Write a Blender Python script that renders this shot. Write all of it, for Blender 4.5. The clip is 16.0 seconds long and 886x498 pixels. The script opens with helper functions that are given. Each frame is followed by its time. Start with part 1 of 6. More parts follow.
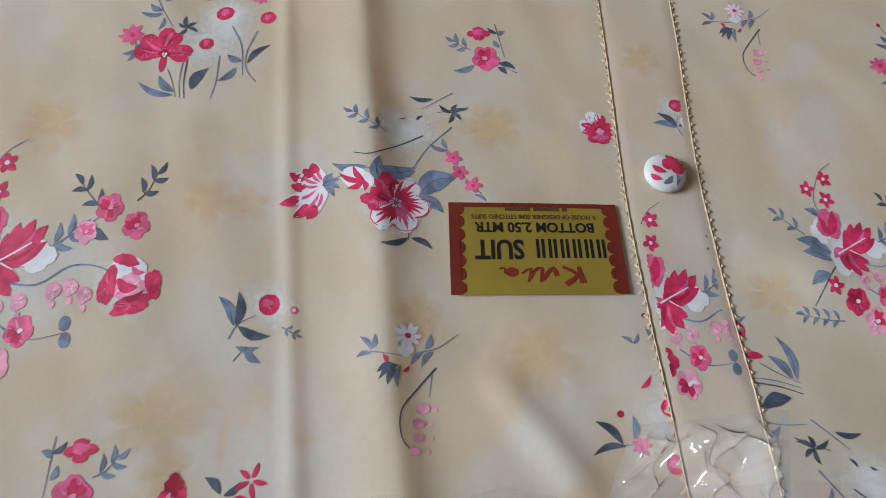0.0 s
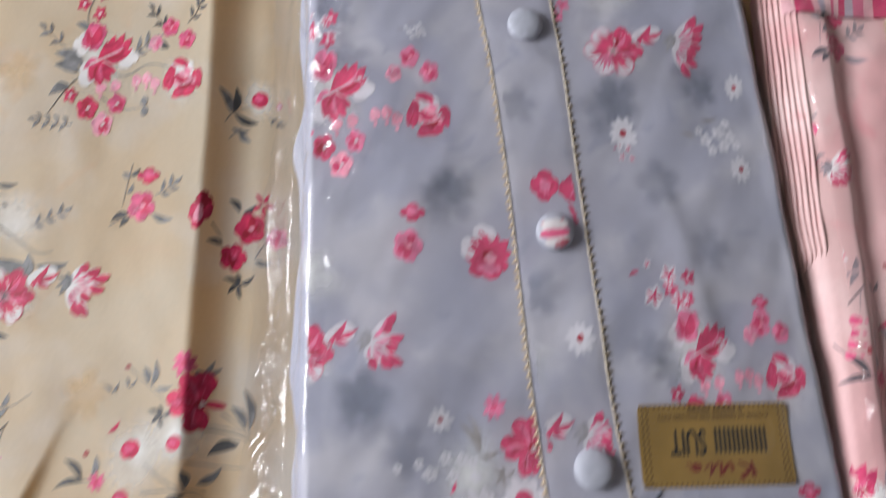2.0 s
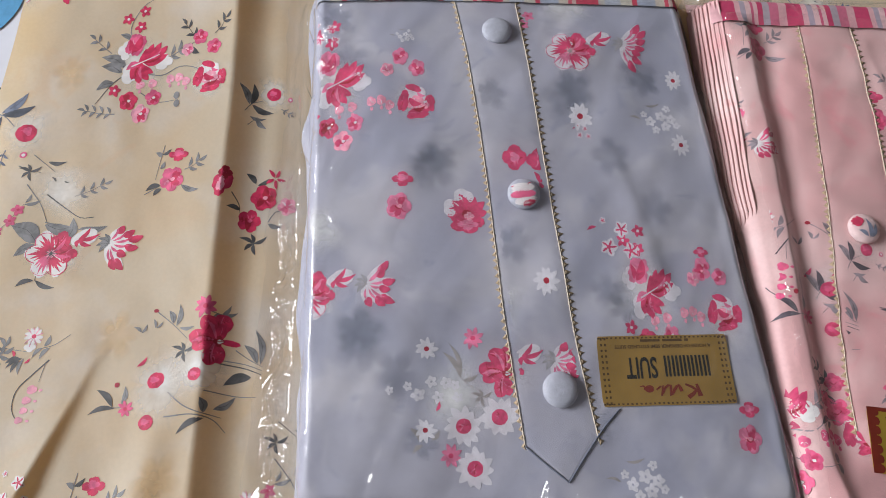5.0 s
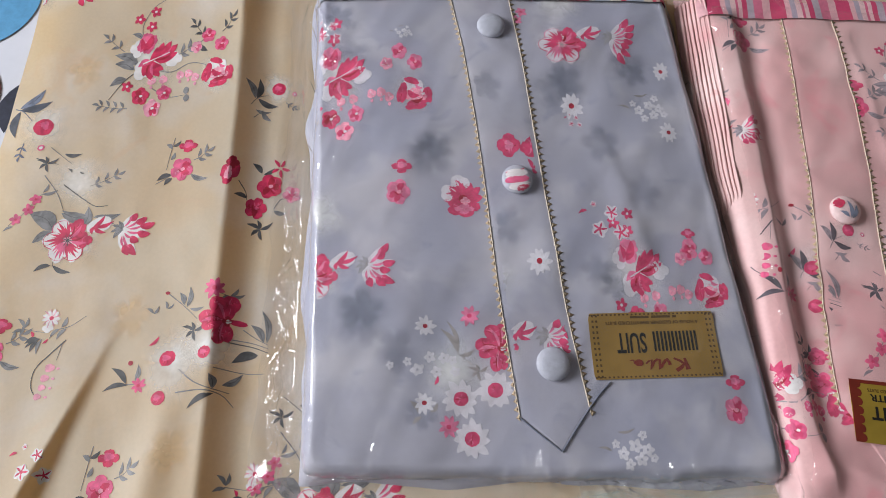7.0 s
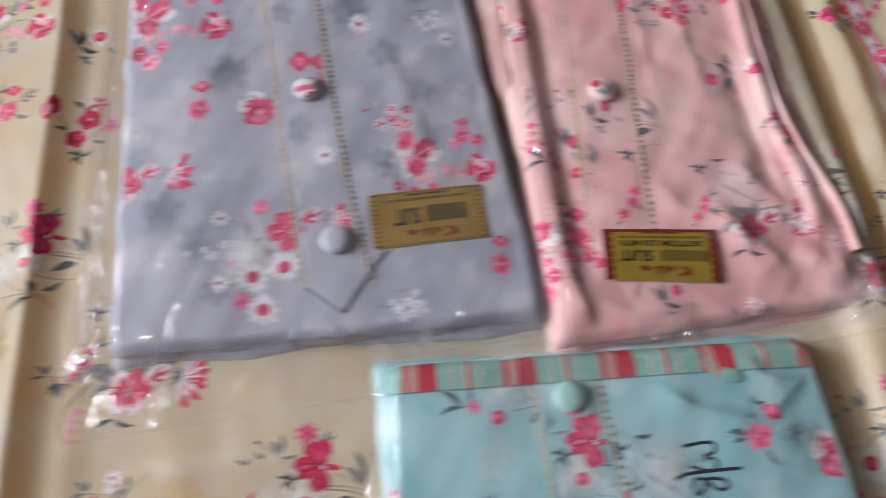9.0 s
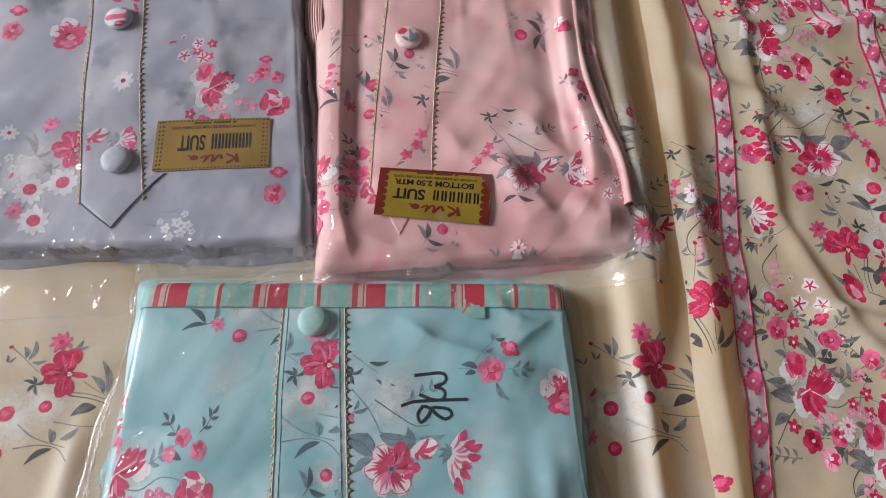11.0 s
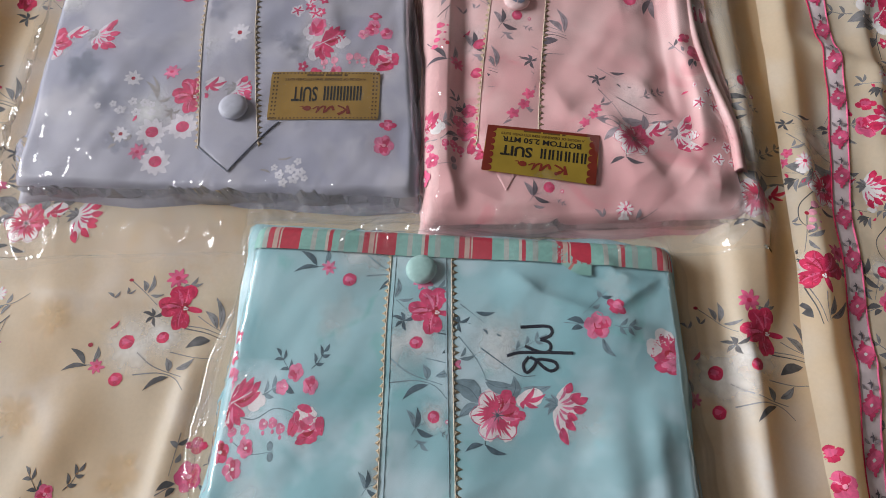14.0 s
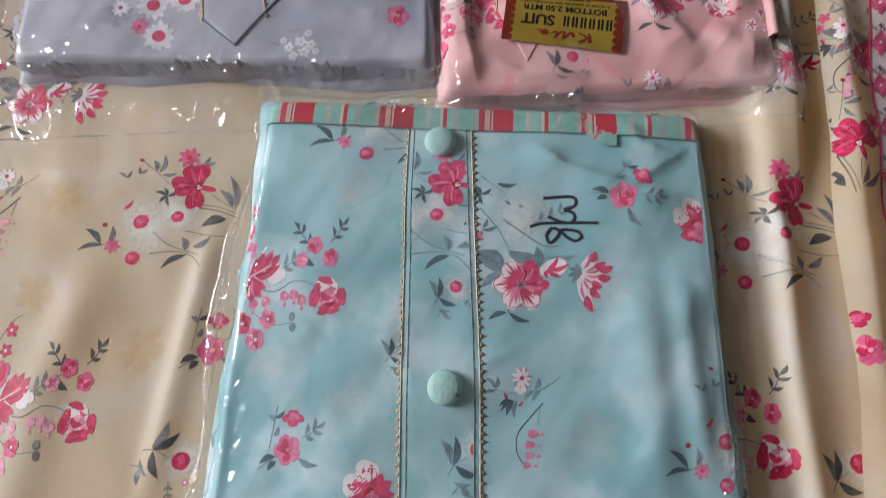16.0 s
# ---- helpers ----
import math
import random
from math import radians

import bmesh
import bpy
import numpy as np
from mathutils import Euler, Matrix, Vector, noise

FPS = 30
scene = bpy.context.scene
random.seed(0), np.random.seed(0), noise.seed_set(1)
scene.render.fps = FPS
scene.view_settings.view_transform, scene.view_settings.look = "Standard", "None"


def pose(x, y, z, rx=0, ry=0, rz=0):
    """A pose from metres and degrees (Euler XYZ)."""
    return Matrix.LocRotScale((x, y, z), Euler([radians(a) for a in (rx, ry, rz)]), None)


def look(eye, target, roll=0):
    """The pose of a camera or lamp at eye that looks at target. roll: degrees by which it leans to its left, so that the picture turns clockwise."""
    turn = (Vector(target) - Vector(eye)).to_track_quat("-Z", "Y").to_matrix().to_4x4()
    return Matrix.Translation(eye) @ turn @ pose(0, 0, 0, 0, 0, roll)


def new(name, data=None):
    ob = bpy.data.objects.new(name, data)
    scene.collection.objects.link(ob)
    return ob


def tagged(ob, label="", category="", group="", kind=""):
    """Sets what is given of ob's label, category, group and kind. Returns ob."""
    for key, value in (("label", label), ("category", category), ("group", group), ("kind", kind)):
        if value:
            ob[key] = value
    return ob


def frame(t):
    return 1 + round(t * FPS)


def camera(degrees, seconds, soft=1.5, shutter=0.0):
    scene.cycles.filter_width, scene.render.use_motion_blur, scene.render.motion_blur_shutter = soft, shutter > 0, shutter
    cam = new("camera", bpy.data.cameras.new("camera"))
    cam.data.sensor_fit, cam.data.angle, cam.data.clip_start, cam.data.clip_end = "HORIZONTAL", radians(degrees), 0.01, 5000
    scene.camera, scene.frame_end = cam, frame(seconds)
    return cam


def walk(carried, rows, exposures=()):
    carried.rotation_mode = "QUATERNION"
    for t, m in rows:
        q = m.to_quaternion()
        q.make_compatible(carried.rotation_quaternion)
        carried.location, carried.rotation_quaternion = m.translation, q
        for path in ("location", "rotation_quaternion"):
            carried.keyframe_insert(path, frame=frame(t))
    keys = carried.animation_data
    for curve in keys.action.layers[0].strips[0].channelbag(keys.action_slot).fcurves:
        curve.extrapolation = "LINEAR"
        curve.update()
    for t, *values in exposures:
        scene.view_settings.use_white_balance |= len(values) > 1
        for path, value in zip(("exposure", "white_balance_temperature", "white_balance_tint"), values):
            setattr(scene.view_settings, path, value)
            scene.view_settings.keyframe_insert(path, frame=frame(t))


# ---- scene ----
cam = camera(71.6, 16.0, soft=0.85, shutter=0.55)
PATH = [
    (0, (0.081, 0.291, 0.238), (0.357, 1.028, -1.601), 8.9),
    (0.5, (0.074, 0.279, 0.258), (0.362, 1.022, -1.576), 9.5),
    (0.9, (0.059, 0.253, 0.286), (0.324, 1.079, -1.516), 7.0),
    (1, (0.049, 0.237, 0.295), (0.284, 1.086, -1.5), 5.4),
    (1.1, (0.039, 0.217, 0.301), (0.235, 1.063, -1.5), 3.7),
    (1.3, (0.001, 0.184, 0.315), (0.209, 0.892, -1.544), 7.8),
    (1.5, (-0.025, 0.137, 0.328), (0.118, 0.821, -1.546), 4.4),
    (1.8, (-0.06, 0.078, 0.334), (0.066, 0.627, -1.585), 6.7),
    (2, (-0.081, 0.054, 0.343), (0.038, 0.464, -1.611), 9.4),
    (2.3, (-0.1, 0.003, 0.342), (0.068, 0.401, -1.611), 15.7),
    (2.5, (-0.094, -0.002, 0.347), (-0.021, 0.34, -1.622), 4.7),
    (3, (-0.087, -0.006, 0.37), (0.056, 0.572, -1.54), 7.1),
    (5.3, (-0.083, -0.027, 0.382), (0.068, 0.592, -1.514), 6.4),
    (5.5, (-0.081, -0.03, 0.383), (0.066, 0.591, -1.513), 5.9),
    (6, (-0.081, -0.034, 0.385), (0.063, 0.582, -1.513), 5.6),
    (6.5, (-0.081, -0.04, 0.391), (0.054, 0.604, -1.498), 4.3),
    (7, (-0.083, -0.045, 0.392), (0.055, 0.603, -1.495), 4.5),
    (7.5, (-0.083, -0.057, 0.396), (0.044, 0.603, -1.488), 3.6),
    (8, (-0.083, -0.082, 0.406), (0.02, 0.623, -1.463), 1.3),
    (8.5, (-0.061, -0.12, 0.412), (0.06, 0.623, -1.44), 0.2),
    (8.7, (-0.046, -0.144, 0.408), (0.139, 0.63, -1.427), 1.7),
    (9, (0.031, -0.164, 0.406), (0.214, 0.528, -1.461), 1.6),
    (9.3, (0.119, -0.184, 0.419), (0.273, 0.512, -1.45), 0.6),
    (9.5, (0.152, -0.209, 0.399), (0.359, 0.532, -1.448), 3.9),
    (9.7, (0.182, -0.215, 0.405), (0.389, 0.488, -1.456), 5.9),
    (11.8, (0.169, -0.258, 0.392), (0.269, 0.477, -1.465), -0.6),
    (12, (0.165, -0.254, 0.393), (0.251, 0.469, -1.47), -1.0),
    (12.5, (0.153, -0.253, 0.395), (0.235, 0.488, -1.461), -0.7),
    (13, (0.141, -0.252, 0.396), (0.205, 0.491, -1.46), -1.3),
    (13.5, (0.133, -0.257, 0.394), (0.184, 0.474, -1.467), -1.8),
    (14, (0.13, -0.265, 0.39), (0.168, 0.459, -1.474), -2.8),
    (14.5, (0.124, -0.27, 0.389), (0.163, 0.444, -1.478), -2.9),
    (15, (0.12, -0.28, 0.383), (0.14, 0.411, -1.494), -4.5),
    (15.5, (0.12, -0.286, 0.378), (0.136, 0.312, -1.53), -4.8),
    (16, (0.116, -0.298, 0.368), (0.12, 0.233, -1.56), -5.9),
]
walk(cam, [(t, look(e, g, r)) for t, e, g, r in PATH], 
     [(0.0, -0.07, 5750, 5), (0.9, -0.06, 5800, 5), (1.4, -0.08, 6200, 8), (2.1, -0.14, 6500, 10), (2.5, -0.34, 6500, 10), (3.0, -0.16, 6500, 10), (8.0, -0.13, 6500, 10), (9.0, -0.02, 6550, 11), (12.0, -0.04, 6650, 11), (16.0, -0.10, 6600, 12)])
LAMP = 385.0

# ---- light ----
world = bpy.data.worlds.new("daylight")
scene.world = world
world.use_nodes = True
wn = world.node_tree
sky = wn.nodes.new("ShaderNodeTexSky")
sky.sky_type, sky.sun_disc = "NISHITA", False
sky.sun_elevation, sky.sun_rotation = radians(35), radians(290)
wn.links.new(sky.outputs[0], wn.nodes["Background"].inputs[0])
wn.nodes["Background"].inputs[1].default_value = 0.1


def window_lamp(name, where, target, sx, sy, watts, colour):
    d = bpy.data.lights.new(name, "AREA")
    d.shape, d.size, d.size_y, d.energy, d.color = "RECTANGLE", sx, sy, watts, colour
    ob = new(name, d)
    ob.matrix_world = look(where, target)
    return ob


# ---- materials ----
def nodes_of(name):
    m = bpy.data.materials.new(name)
    m.use_nodes = True
    return m, m.node_tree, m.node_tree.nodes["Principled BSDF"]


def noise_node(nt, scale, detail=3.0, rough=0.55, coords=None, distortion=0.0):
    n = nt.nodes.new("ShaderNodeTexNoise")
    n.inputs["Scale"].default_value, n.inputs["Detail"].default_value = scale, detail
    n.inputs["Roughness"].default_value, n.inputs["Distortion"].default_value = rough, distortion
    if coords is not None:
        nt.links.new(coords, n.inputs["Vector"])
    return n


def ramp_node(nt, source, stops):
    r = nt.nodes.new("ShaderNodeValToRGB")
    while len(r.color_ramp.elements) < len(stops):
        r.color_ramp.elements.new(0.5)
    for e, (p, c) in zip(r.color_ramp.elements, stops):
        e.position, e.color = p, (*c, 1.0)
    nt.links.new(source, r.inputs[0])
    return r


def mix_node(nt, kind, fac, a, b):
    m = nt.nodes.new("ShaderNodeMix")
    m.data_type, m.blend_type = "RGBA", kind
    if isinstance(fac, float):
        m.inputs[0].default_value = fac
    else:
        nt.links.new(fac, m.inputs[0])
    for slot, v in ((6, a), (7, b)):
        if isinstance(v, tuple):
            m.inputs[slot].default_value = (*v, 1.0)
        else:
            nt.links.new(v, m.inputs[slot])
    return m.outputs[2]


def bump_node(nt, source, strength, distance, bsdf, before=None):
    b = nt.nodes.new("ShaderNodeBump")
    b.inputs["Strength"].default_value, b.inputs["Distance"].default_value = strength, distance
    nt.links.new(source, b.inputs["Height"])
    if before is not None:
        nt.links.new(before.outputs[0], b.inputs["Normal"])
    nt.links.new(b.outputs[0], bsdf.inputs["Normal"])
    return b


def weave(nt, co, bsdf, fine=0.25):
    """Fine thread relief and soft crumples of thin cotton satin."""
    st = nt.nodes.new("ShaderNodeMapping")
    st.inputs["Scale"].default_value = (1, 3, 1)
    nt.links.new(co, st.inputs["Vector"])
    th = noise_node(nt, 900, 2, coords=st.outputs[0])
    b1 = bump_node(nt, th.outputs["Fac"], fine, 0.0003, bsdf)
    cr = noise_node(nt, 34, 3, coords=co, distortion=0.6)
    bump_node(nt, cr.outputs["Fac"], 0.16, 0.0018, bsdf, b1)


def fabric(name, ground, second, light, third, rough=0.5, sheen=0.15, blotch=11.0, glow=None):
    """Water-colour dyed cotton: ground colour with soft clouds of a second, a lighter and a third tone."""
    m, nt, bsdf = nodes_of(name)
    co = nt.nodes.new("ShaderNodeTexCoord").outputs["Object"]
    c1 = ramp_node(nt, noise_node(nt, blotch, 2, coords=co, distortion=0.4).outputs["Fac"], [(0.40, ground), (0.62, second)])
    mp = nt.nodes.new("ShaderNodeMapping")
    mp.inputs["Location"].default_value = (3.1, 1.7, 0.4)
    nt.links.new(co, mp.inputs["Vector"])
    f2 = ramp_node(nt, noise_node(nt, blotch * 1.5, 3, coords=mp.outputs[0], distortion=0.3).outputs["Fac"], [(0.50, (0, 0, 0)), (0.68, (1, 1, 1))])
    a = mix_node(nt, "MIX", f2.outputs[0], c1.outputs[0], light)
    mq = nt.nodes.new("ShaderNodeMapping")
    mq.inputs["Location"].default_value = (-5.3, 2.2, 7.4)
    nt.links.new(co, mq.inputs["Vector"])
    f3 = ramp_node(nt, noise_node(nt, blotch * 2.6, 4, coords=mq.outputs[0], distortion=1.0).outputs["Fac"], [(0.60, (0, 0, 0)), (0.70, (0.55, 0.55, 0.55))])
    b = mix_node(nt, "MIX", f3.outputs[0], a, third)
    g = ramp_node(nt, noise_node(nt, 420, 3, coords=co).outputs["Fac"], [(0.3, (0.93, 0.93, 0.93)), (0.7, (1, 1, 1))])
    nt.links.new(mix_node(nt, "MULTIPLY", 1.0, b, g.outputs[0]), bsdf.inputs["Base Color"])
    bsdf.inputs["Roughness"].default_value = rough
    bsdf.inputs["Sheen Weight"].default_value = sheen
    bsdf.inputs["Specular IOR Level"].default_value = 0.35
    weave(nt, co, bsdf)
    if glow:
        # thin cloth lets some light through from behind
        tr, mx = nt.nodes.new("ShaderNodeBsdfTranslucent"), nt.nodes.new("ShaderNodeMixShader")
        tr.inputs[0].default_value, mx.inputs[0].default_value = (*glow, 1), 0.38
        nt.links.new(bsdf.outputs[0], mx.inputs[1])
        nt.links.new(tr.outputs[0], mx.inputs[2])
        nt.links.new(mx.outputs[0], nt.nodes["Material Output"].inputs["Surface"])
    return m


def ink(name, colour, spread=0.25, scale=160):
    """Printed dye: one hue, painted unevenly."""
    m, nt, bsdf = nodes_of(name)
    co = nt.nodes.new("ShaderNodeTexCoord").outputs["Object"]
    lo = tuple(v * (1 - spread) for v in colour)
    hi = tuple(min(1.0, v * (1 + spread) + 0.03 * spread) for v in colour)
    c = ramp_node(nt, noise_node(nt, scale, 3, coords=co, distortion=0.5).outputs["Fac"], [(0.35, lo), (0.65, hi)])
    nt.links.new(c.outputs[0], bsdf.inputs["Base Color"])
    bsdf.inputs["Roughness"].default_value, bsdf.inputs["Specular IOR Level"].default_value = 0.55, 0.3
    weave(nt, co, bsdf)
    return m


def wash_ink(name, colour, most):
    """A pale wash of dye that thins out to nothing at its rim."""
    m, nt, bsdf = nodes_of(name)
    bsdf.inputs["Base Color"].default_value = (*colour, 1)
    bsdf.inputs["Roughness"].default_value = 0.6
    at = nt.nodes.new("ShaderNodeAttribute")
    at.attribute_name = "fade"
    co = nt.nodes.new("ShaderNodeTexCoord").outputs["Object"]
    n = noise_node(nt, 60, 3, coords=co)
    k = nt.nodes.new("ShaderNodeMath")
    k.operation = "MULTIPLY"
    nt.links.new(at.outputs["Fac"], k.inputs[0])
    nt.links.new(n.outputs["Fac"], k.inputs[1])
    k2 = nt.nodes.new("ShaderNodeMath")
    k2.operation, k2.use_clamp = "MULTIPLY", True
    k2.inputs[1].default_value = most
    nt.links.new(k.outputs[0], k2.inputs[0])
    nt.links.new(k2.outputs[0], bsdf.inputs["Alpha"])
    return m


def plain(name, colour, rough=0.5, metal=0.0, spread=0.1, scale=90, bump=0.0):
    m, nt, bsdf = nodes_of(name)
    co = nt.nodes.new("ShaderNodeTexCoord").outputs["Object"]
    n = noise_node(nt, scale, 4, coords=co)
    c = ramp_node(nt, n.outputs["Fac"], [(0.3, tuple(v * (1 - spread) for v in colour)), (0.7, tuple(min(1, v * (1 + spread)) for v in colour))])
    nt.links.new(c.outputs[0], bsdf.inputs["Base Color"])
    bsdf.inputs["Roughness"].default_value, bsdf.inputs["Metallic"].default_value = rough, metal
    if bump:
        bump_node(nt, n.outputs["Fac"], bump, 0.002, bsdf)
    return m


def polythene(name, milky, gain):
    """Clear thin film: what is behind shows through, the window and the room mirror in it."""
    m, nt, bsdf = nodes_of(name)
    nt.nodes.remove(bsdf)
    out = nt.nodes["Material Output"]
    clear, gloss = nt.nodes.new("ShaderNodeBsdfTransparent"), nt.nodes.new("ShaderNodeBsdfGlossy")
    clear.inputs[0].default_value = (0.985, 0.985, 0.985, 1)
    gloss.inputs["Roughness"].default_value = 0.05
    fr = nt.nodes.new("ShaderNodeFresnel")
    fr.inputs["IOR"].default_value = 1.5
    k = nt.nodes.new("ShaderNodeMath")
    k.operation, k.use_clamp = "MULTIPLY", True
    k.inputs[1].default_value = gain
    nt.links.new(fr.outputs[0], k.inputs[0])
    mx = nt.nodes.new("ShaderNodeMixShader")
    nt.links.new(k.outputs[0], mx.inputs[0])
    # the film scatters a little light
    milk, veil = nt.nodes.new("ShaderNodeBsdfDiffuse"), nt.nodes.new("ShaderNodeMixShader")
    milk.inputs[0].default_value, veil.inputs[0].default_value = (0.8, 0.8, 0.83, 1), milky
    nt.links.new(clear.outputs[0], veil.inputs[1])
    nt.links.new(milk.outputs[0], veil.inputs[2])
    nt.links.new(veil.outputs[0], mx.inputs[1])
    nt.links.new(gloss.outputs[0], mx.inputs[2])
    co = nt.nodes.new("ShaderNodeTexCoord").outputs["Object"]
    b = nt.nodes.new("ShaderNodeBump")
    b.inputs["Strength"].default_value, b.inputs["Distance"].default_value = 0.25, 0.002
    nt.links.new(noise_node(nt, 45, 3, coords=co, distortion=1.5).outputs["Fac"], b.inputs["Height"])
    nt.links.new(b.outputs[0], gloss.inputs["Normal"])
    nt.links.new(b.outputs[0], fr.inputs["Normal"])
    nt.links.new(mx.outputs[0], out.inputs["Surface"])
    return m


def striped(name, cols, turns):
    """Woven stripes across a band: UV x runs along the band."""
    m, nt, bsdf = nodes_of(name)
    uv = nt.nodes.new("ShaderNodeTexCoord").outputs["UV"]
    sep = nt.nodes.new("ShaderNodeSeparateXYZ")
    nt.links.new(uv, sep.inputs[0])
    k = nt.nodes.new("ShaderNodeMath")
    k.operation = "MULTIPLY"
    k.inputs[1].default_value = turns
    nt.links.new(sep.outputs[0], k.inputs[0])
    f = nt.nodes.new("ShaderNodeMath")
    f.operation = "FRACT"
    nt.links.new(k.outputs[0], f.inputs[0])
    r = ramp_node(nt, f.outputs[0], cols)
    r.color_ramp.interpolation = "CONSTANT"
    co = nt.nodes.new("ShaderNodeTexCoord").outputs["Object"]
    g = ramp_node(nt, noise_node(nt, 300, 3, coords=co).outputs["Fac"], [(0.3, (0.85, 0.85, 0.85)), (0.7, (1, 1, 1))])
    nt.links.new(mix_node(nt, "MULTIPLY", 1.0, r.outputs[0], g.outputs[0]), bsdf.inputs["Base Color"])
    bsdf.inputs["Roughness"].default_value = 0.55
    weave(nt, co, bsdf)
    return m


YELLOW = fabric("yellow_cotton", (0.75, 0.67, 0.55), (0.76, 0.63, 0.475), (0.785, 0.74, 0.69), (0.77, 0.60, 0.455), glow=(0.95, 0.60, 0.17))
DUPATTA = fabric("cream_voile", (0.76, 0.665, 0.53), (0.76, 0.62, 0.46), (0.80, 0.73, 0.64), (0.76, 0.58, 0.42), blotch=9.0, glow=(0.95, 0.65, 0.28))
GREY = fabric("grey_cotton", (0.40, 0.385, 0.455), (0.35, 0.345, 0.43), (0.48, 0.455, 0.51), (0.27, 0.28, 0.365), blotch=13.0)
PINK = fabric("pink_cotton", (0.68, 0.43, 0.43), (0.66, 0.37, 0.38), (0.76, 0.53, 0.53), (0.70, 0.28, 0.31), blotch=10.0)
TEAL = fabric("teal_cotton", (0.365, 0.52, 0.565), (0.235, 0.425, 0.47), (0.55, 0.655, 0.71), (0.17, 0.42, 0.41), blotch=12.0)
SHEET_WHITE = plain("white_bed_linen", (0.70, 0.70, 0.80), 0.7, spread=0.04, scale=30, bump=0.2)
SHEET_BLUE = ink("blue_bed_print", (0.10, 0.33, 0.60), 0.08)
SHEET_RED = ink("red_bed_print", (0.50, 0.03, 0.08), 0.1)
SHEET_NAVY = ink("navy_bed_print", (0.008, 0.010, 0.035), 0.2)
GOLD = plain("gold_foil_paper", (0.42, 0.28, 0.045), 0.36, 0.45, 0.14, 40, 0.15)
GOLD_DULL = plain("antique_gold_foil_paper", (0.42, 0.255, 0.065), 0.36, 0.45, 0.14, 40, 0.15)
MAROON = plain("maroon_label_ink", (0.16, 0.02, 0.012), 0.4, 0.1, 0.15)
BROWN_INK = plain("brown_label_ink", (0.10, 0.05, 0.015), 0.4, 0.1, 0.15)
BLACK_INK = plain("black_label_ink", (0.012, 0.010, 0.010), 0.4, 0.0, 0.1)
MARKER = plain("navy_marker_ink", (0.004, 0.006, 0.02), 0.3, 0.0, 0.2)
RED_INK = plain("red_label_ink", (0.17, 0.02, 0.012), 0.4, 0.0, 0.15)
CORD = plain("beige_cord", (0.60, 0.50, 0.39), 0.55, 0.0, 0.25, 700, 0.4)
TEETH_PALE = plain("tan_lace", (0.50, 0.37, 0.24), 0.55, 0.05, 0.3, 500, 0.4)
TEETH = plain("olive_gold_lace", (0.20, 0.135, 0.07), 0.5, 0.1, 0.35, 500, 0.4)
BORDER = plain("lilac_border_print", (0.68, 0.56, 0.60), 0.55, 0.0, 0.12, 120)
THREAD = plain("grey_sewing_thread", (0.13, 0.14, 0.19), 0.6, 0.0, 0.2, 600)
FILM = polythene("clear_polythene", 0.03, 1.3)
FILM_CRUMPLED = polythene("crumpled_polythene", 0.11, 3.0)
# unseen walls and floor: dim warm tones chosen to deepen and warm the shadows
WALL = plain("warm_fill_wall", (0.205, 0.19, 0.16), 0.8, 0.0, 0.03, 6, 0.1)
FLOOR_TILE = plain("stone_floor", (0.24, 0.22, 0.20), 0.5, 0.0, 0.1, 8)

RED, PINKY, PALE = ink("crimson_dye", (0.55, 0.024, 0.09)), ink("rose_dye", (0.66, 0.10, 0.22)), ink("pale_rose_dye", (0.74, 0.30, 0.40))
SOFT_RED, SOFT_ROSE = ink("faded_crimson_dye", (0.56, 0.05, 0.14)), ink("faded_rose_dye", (0.66, 0.18, 0.31))
DEEP = ink("deep_crimson_dye", (0.34, 0.010, 0.035))
WHITE = ink("white_dye", (0.72, 0.67, 0.68), 0.08)
SOFT_WHITE = ink("faded_white_dye", (0.61, 0.58, 0.63), 0.1)
SLATE, INKY = ink("slate_dye", (0.17, 0.19, 0.27), 0.3), ink("dark_slate_dye", (0.075, 0.08, 0.11), 0.3)
OLIVE, OLIVE_DARK = ink("grey_olive_dye", (0.20, 0.19, 0.20), 0.3), ink("dark_olive_dye", (0.08, 0.075, 0.08), 0.3)
MIST, MIST_DARK = ink("misty_grey_dye", (0.33, 0.32, 0.35), 0.15), ink("misty_brown_dye", (0.30, 0.27, 0.27), 0.15)
TEAL_LEAF, TEAL_DARK = ink("teal_grey_dye", (0.17, 0.24, 0.28), 0.25), ink("dark_teal_dye", (0.06, 0.10, 0.13), 0.25)
PINK_LEAF, PINK_DARK = ink("mauve_grey_dye", (0.27, 0.22, 0.25), 0.25), ink("dark_mauve_dye", (0.10, 0.08, 0.10), 0.25)
WASH = wash_ink("white_wash_dye", (0.84, 0.82, 0.82), 1.25)
AMBER = wash_ink("amber_wash_dye", (0.74, 0.51, 0.28), 0.72)
DUSK = wash_ink("dusky_wash_dye", (0.21, 0.23, 0.32), 0.5)
HAZE = wash_ink("haze_wash_dye", (0.80, 0.80, 0.80), 0.5)

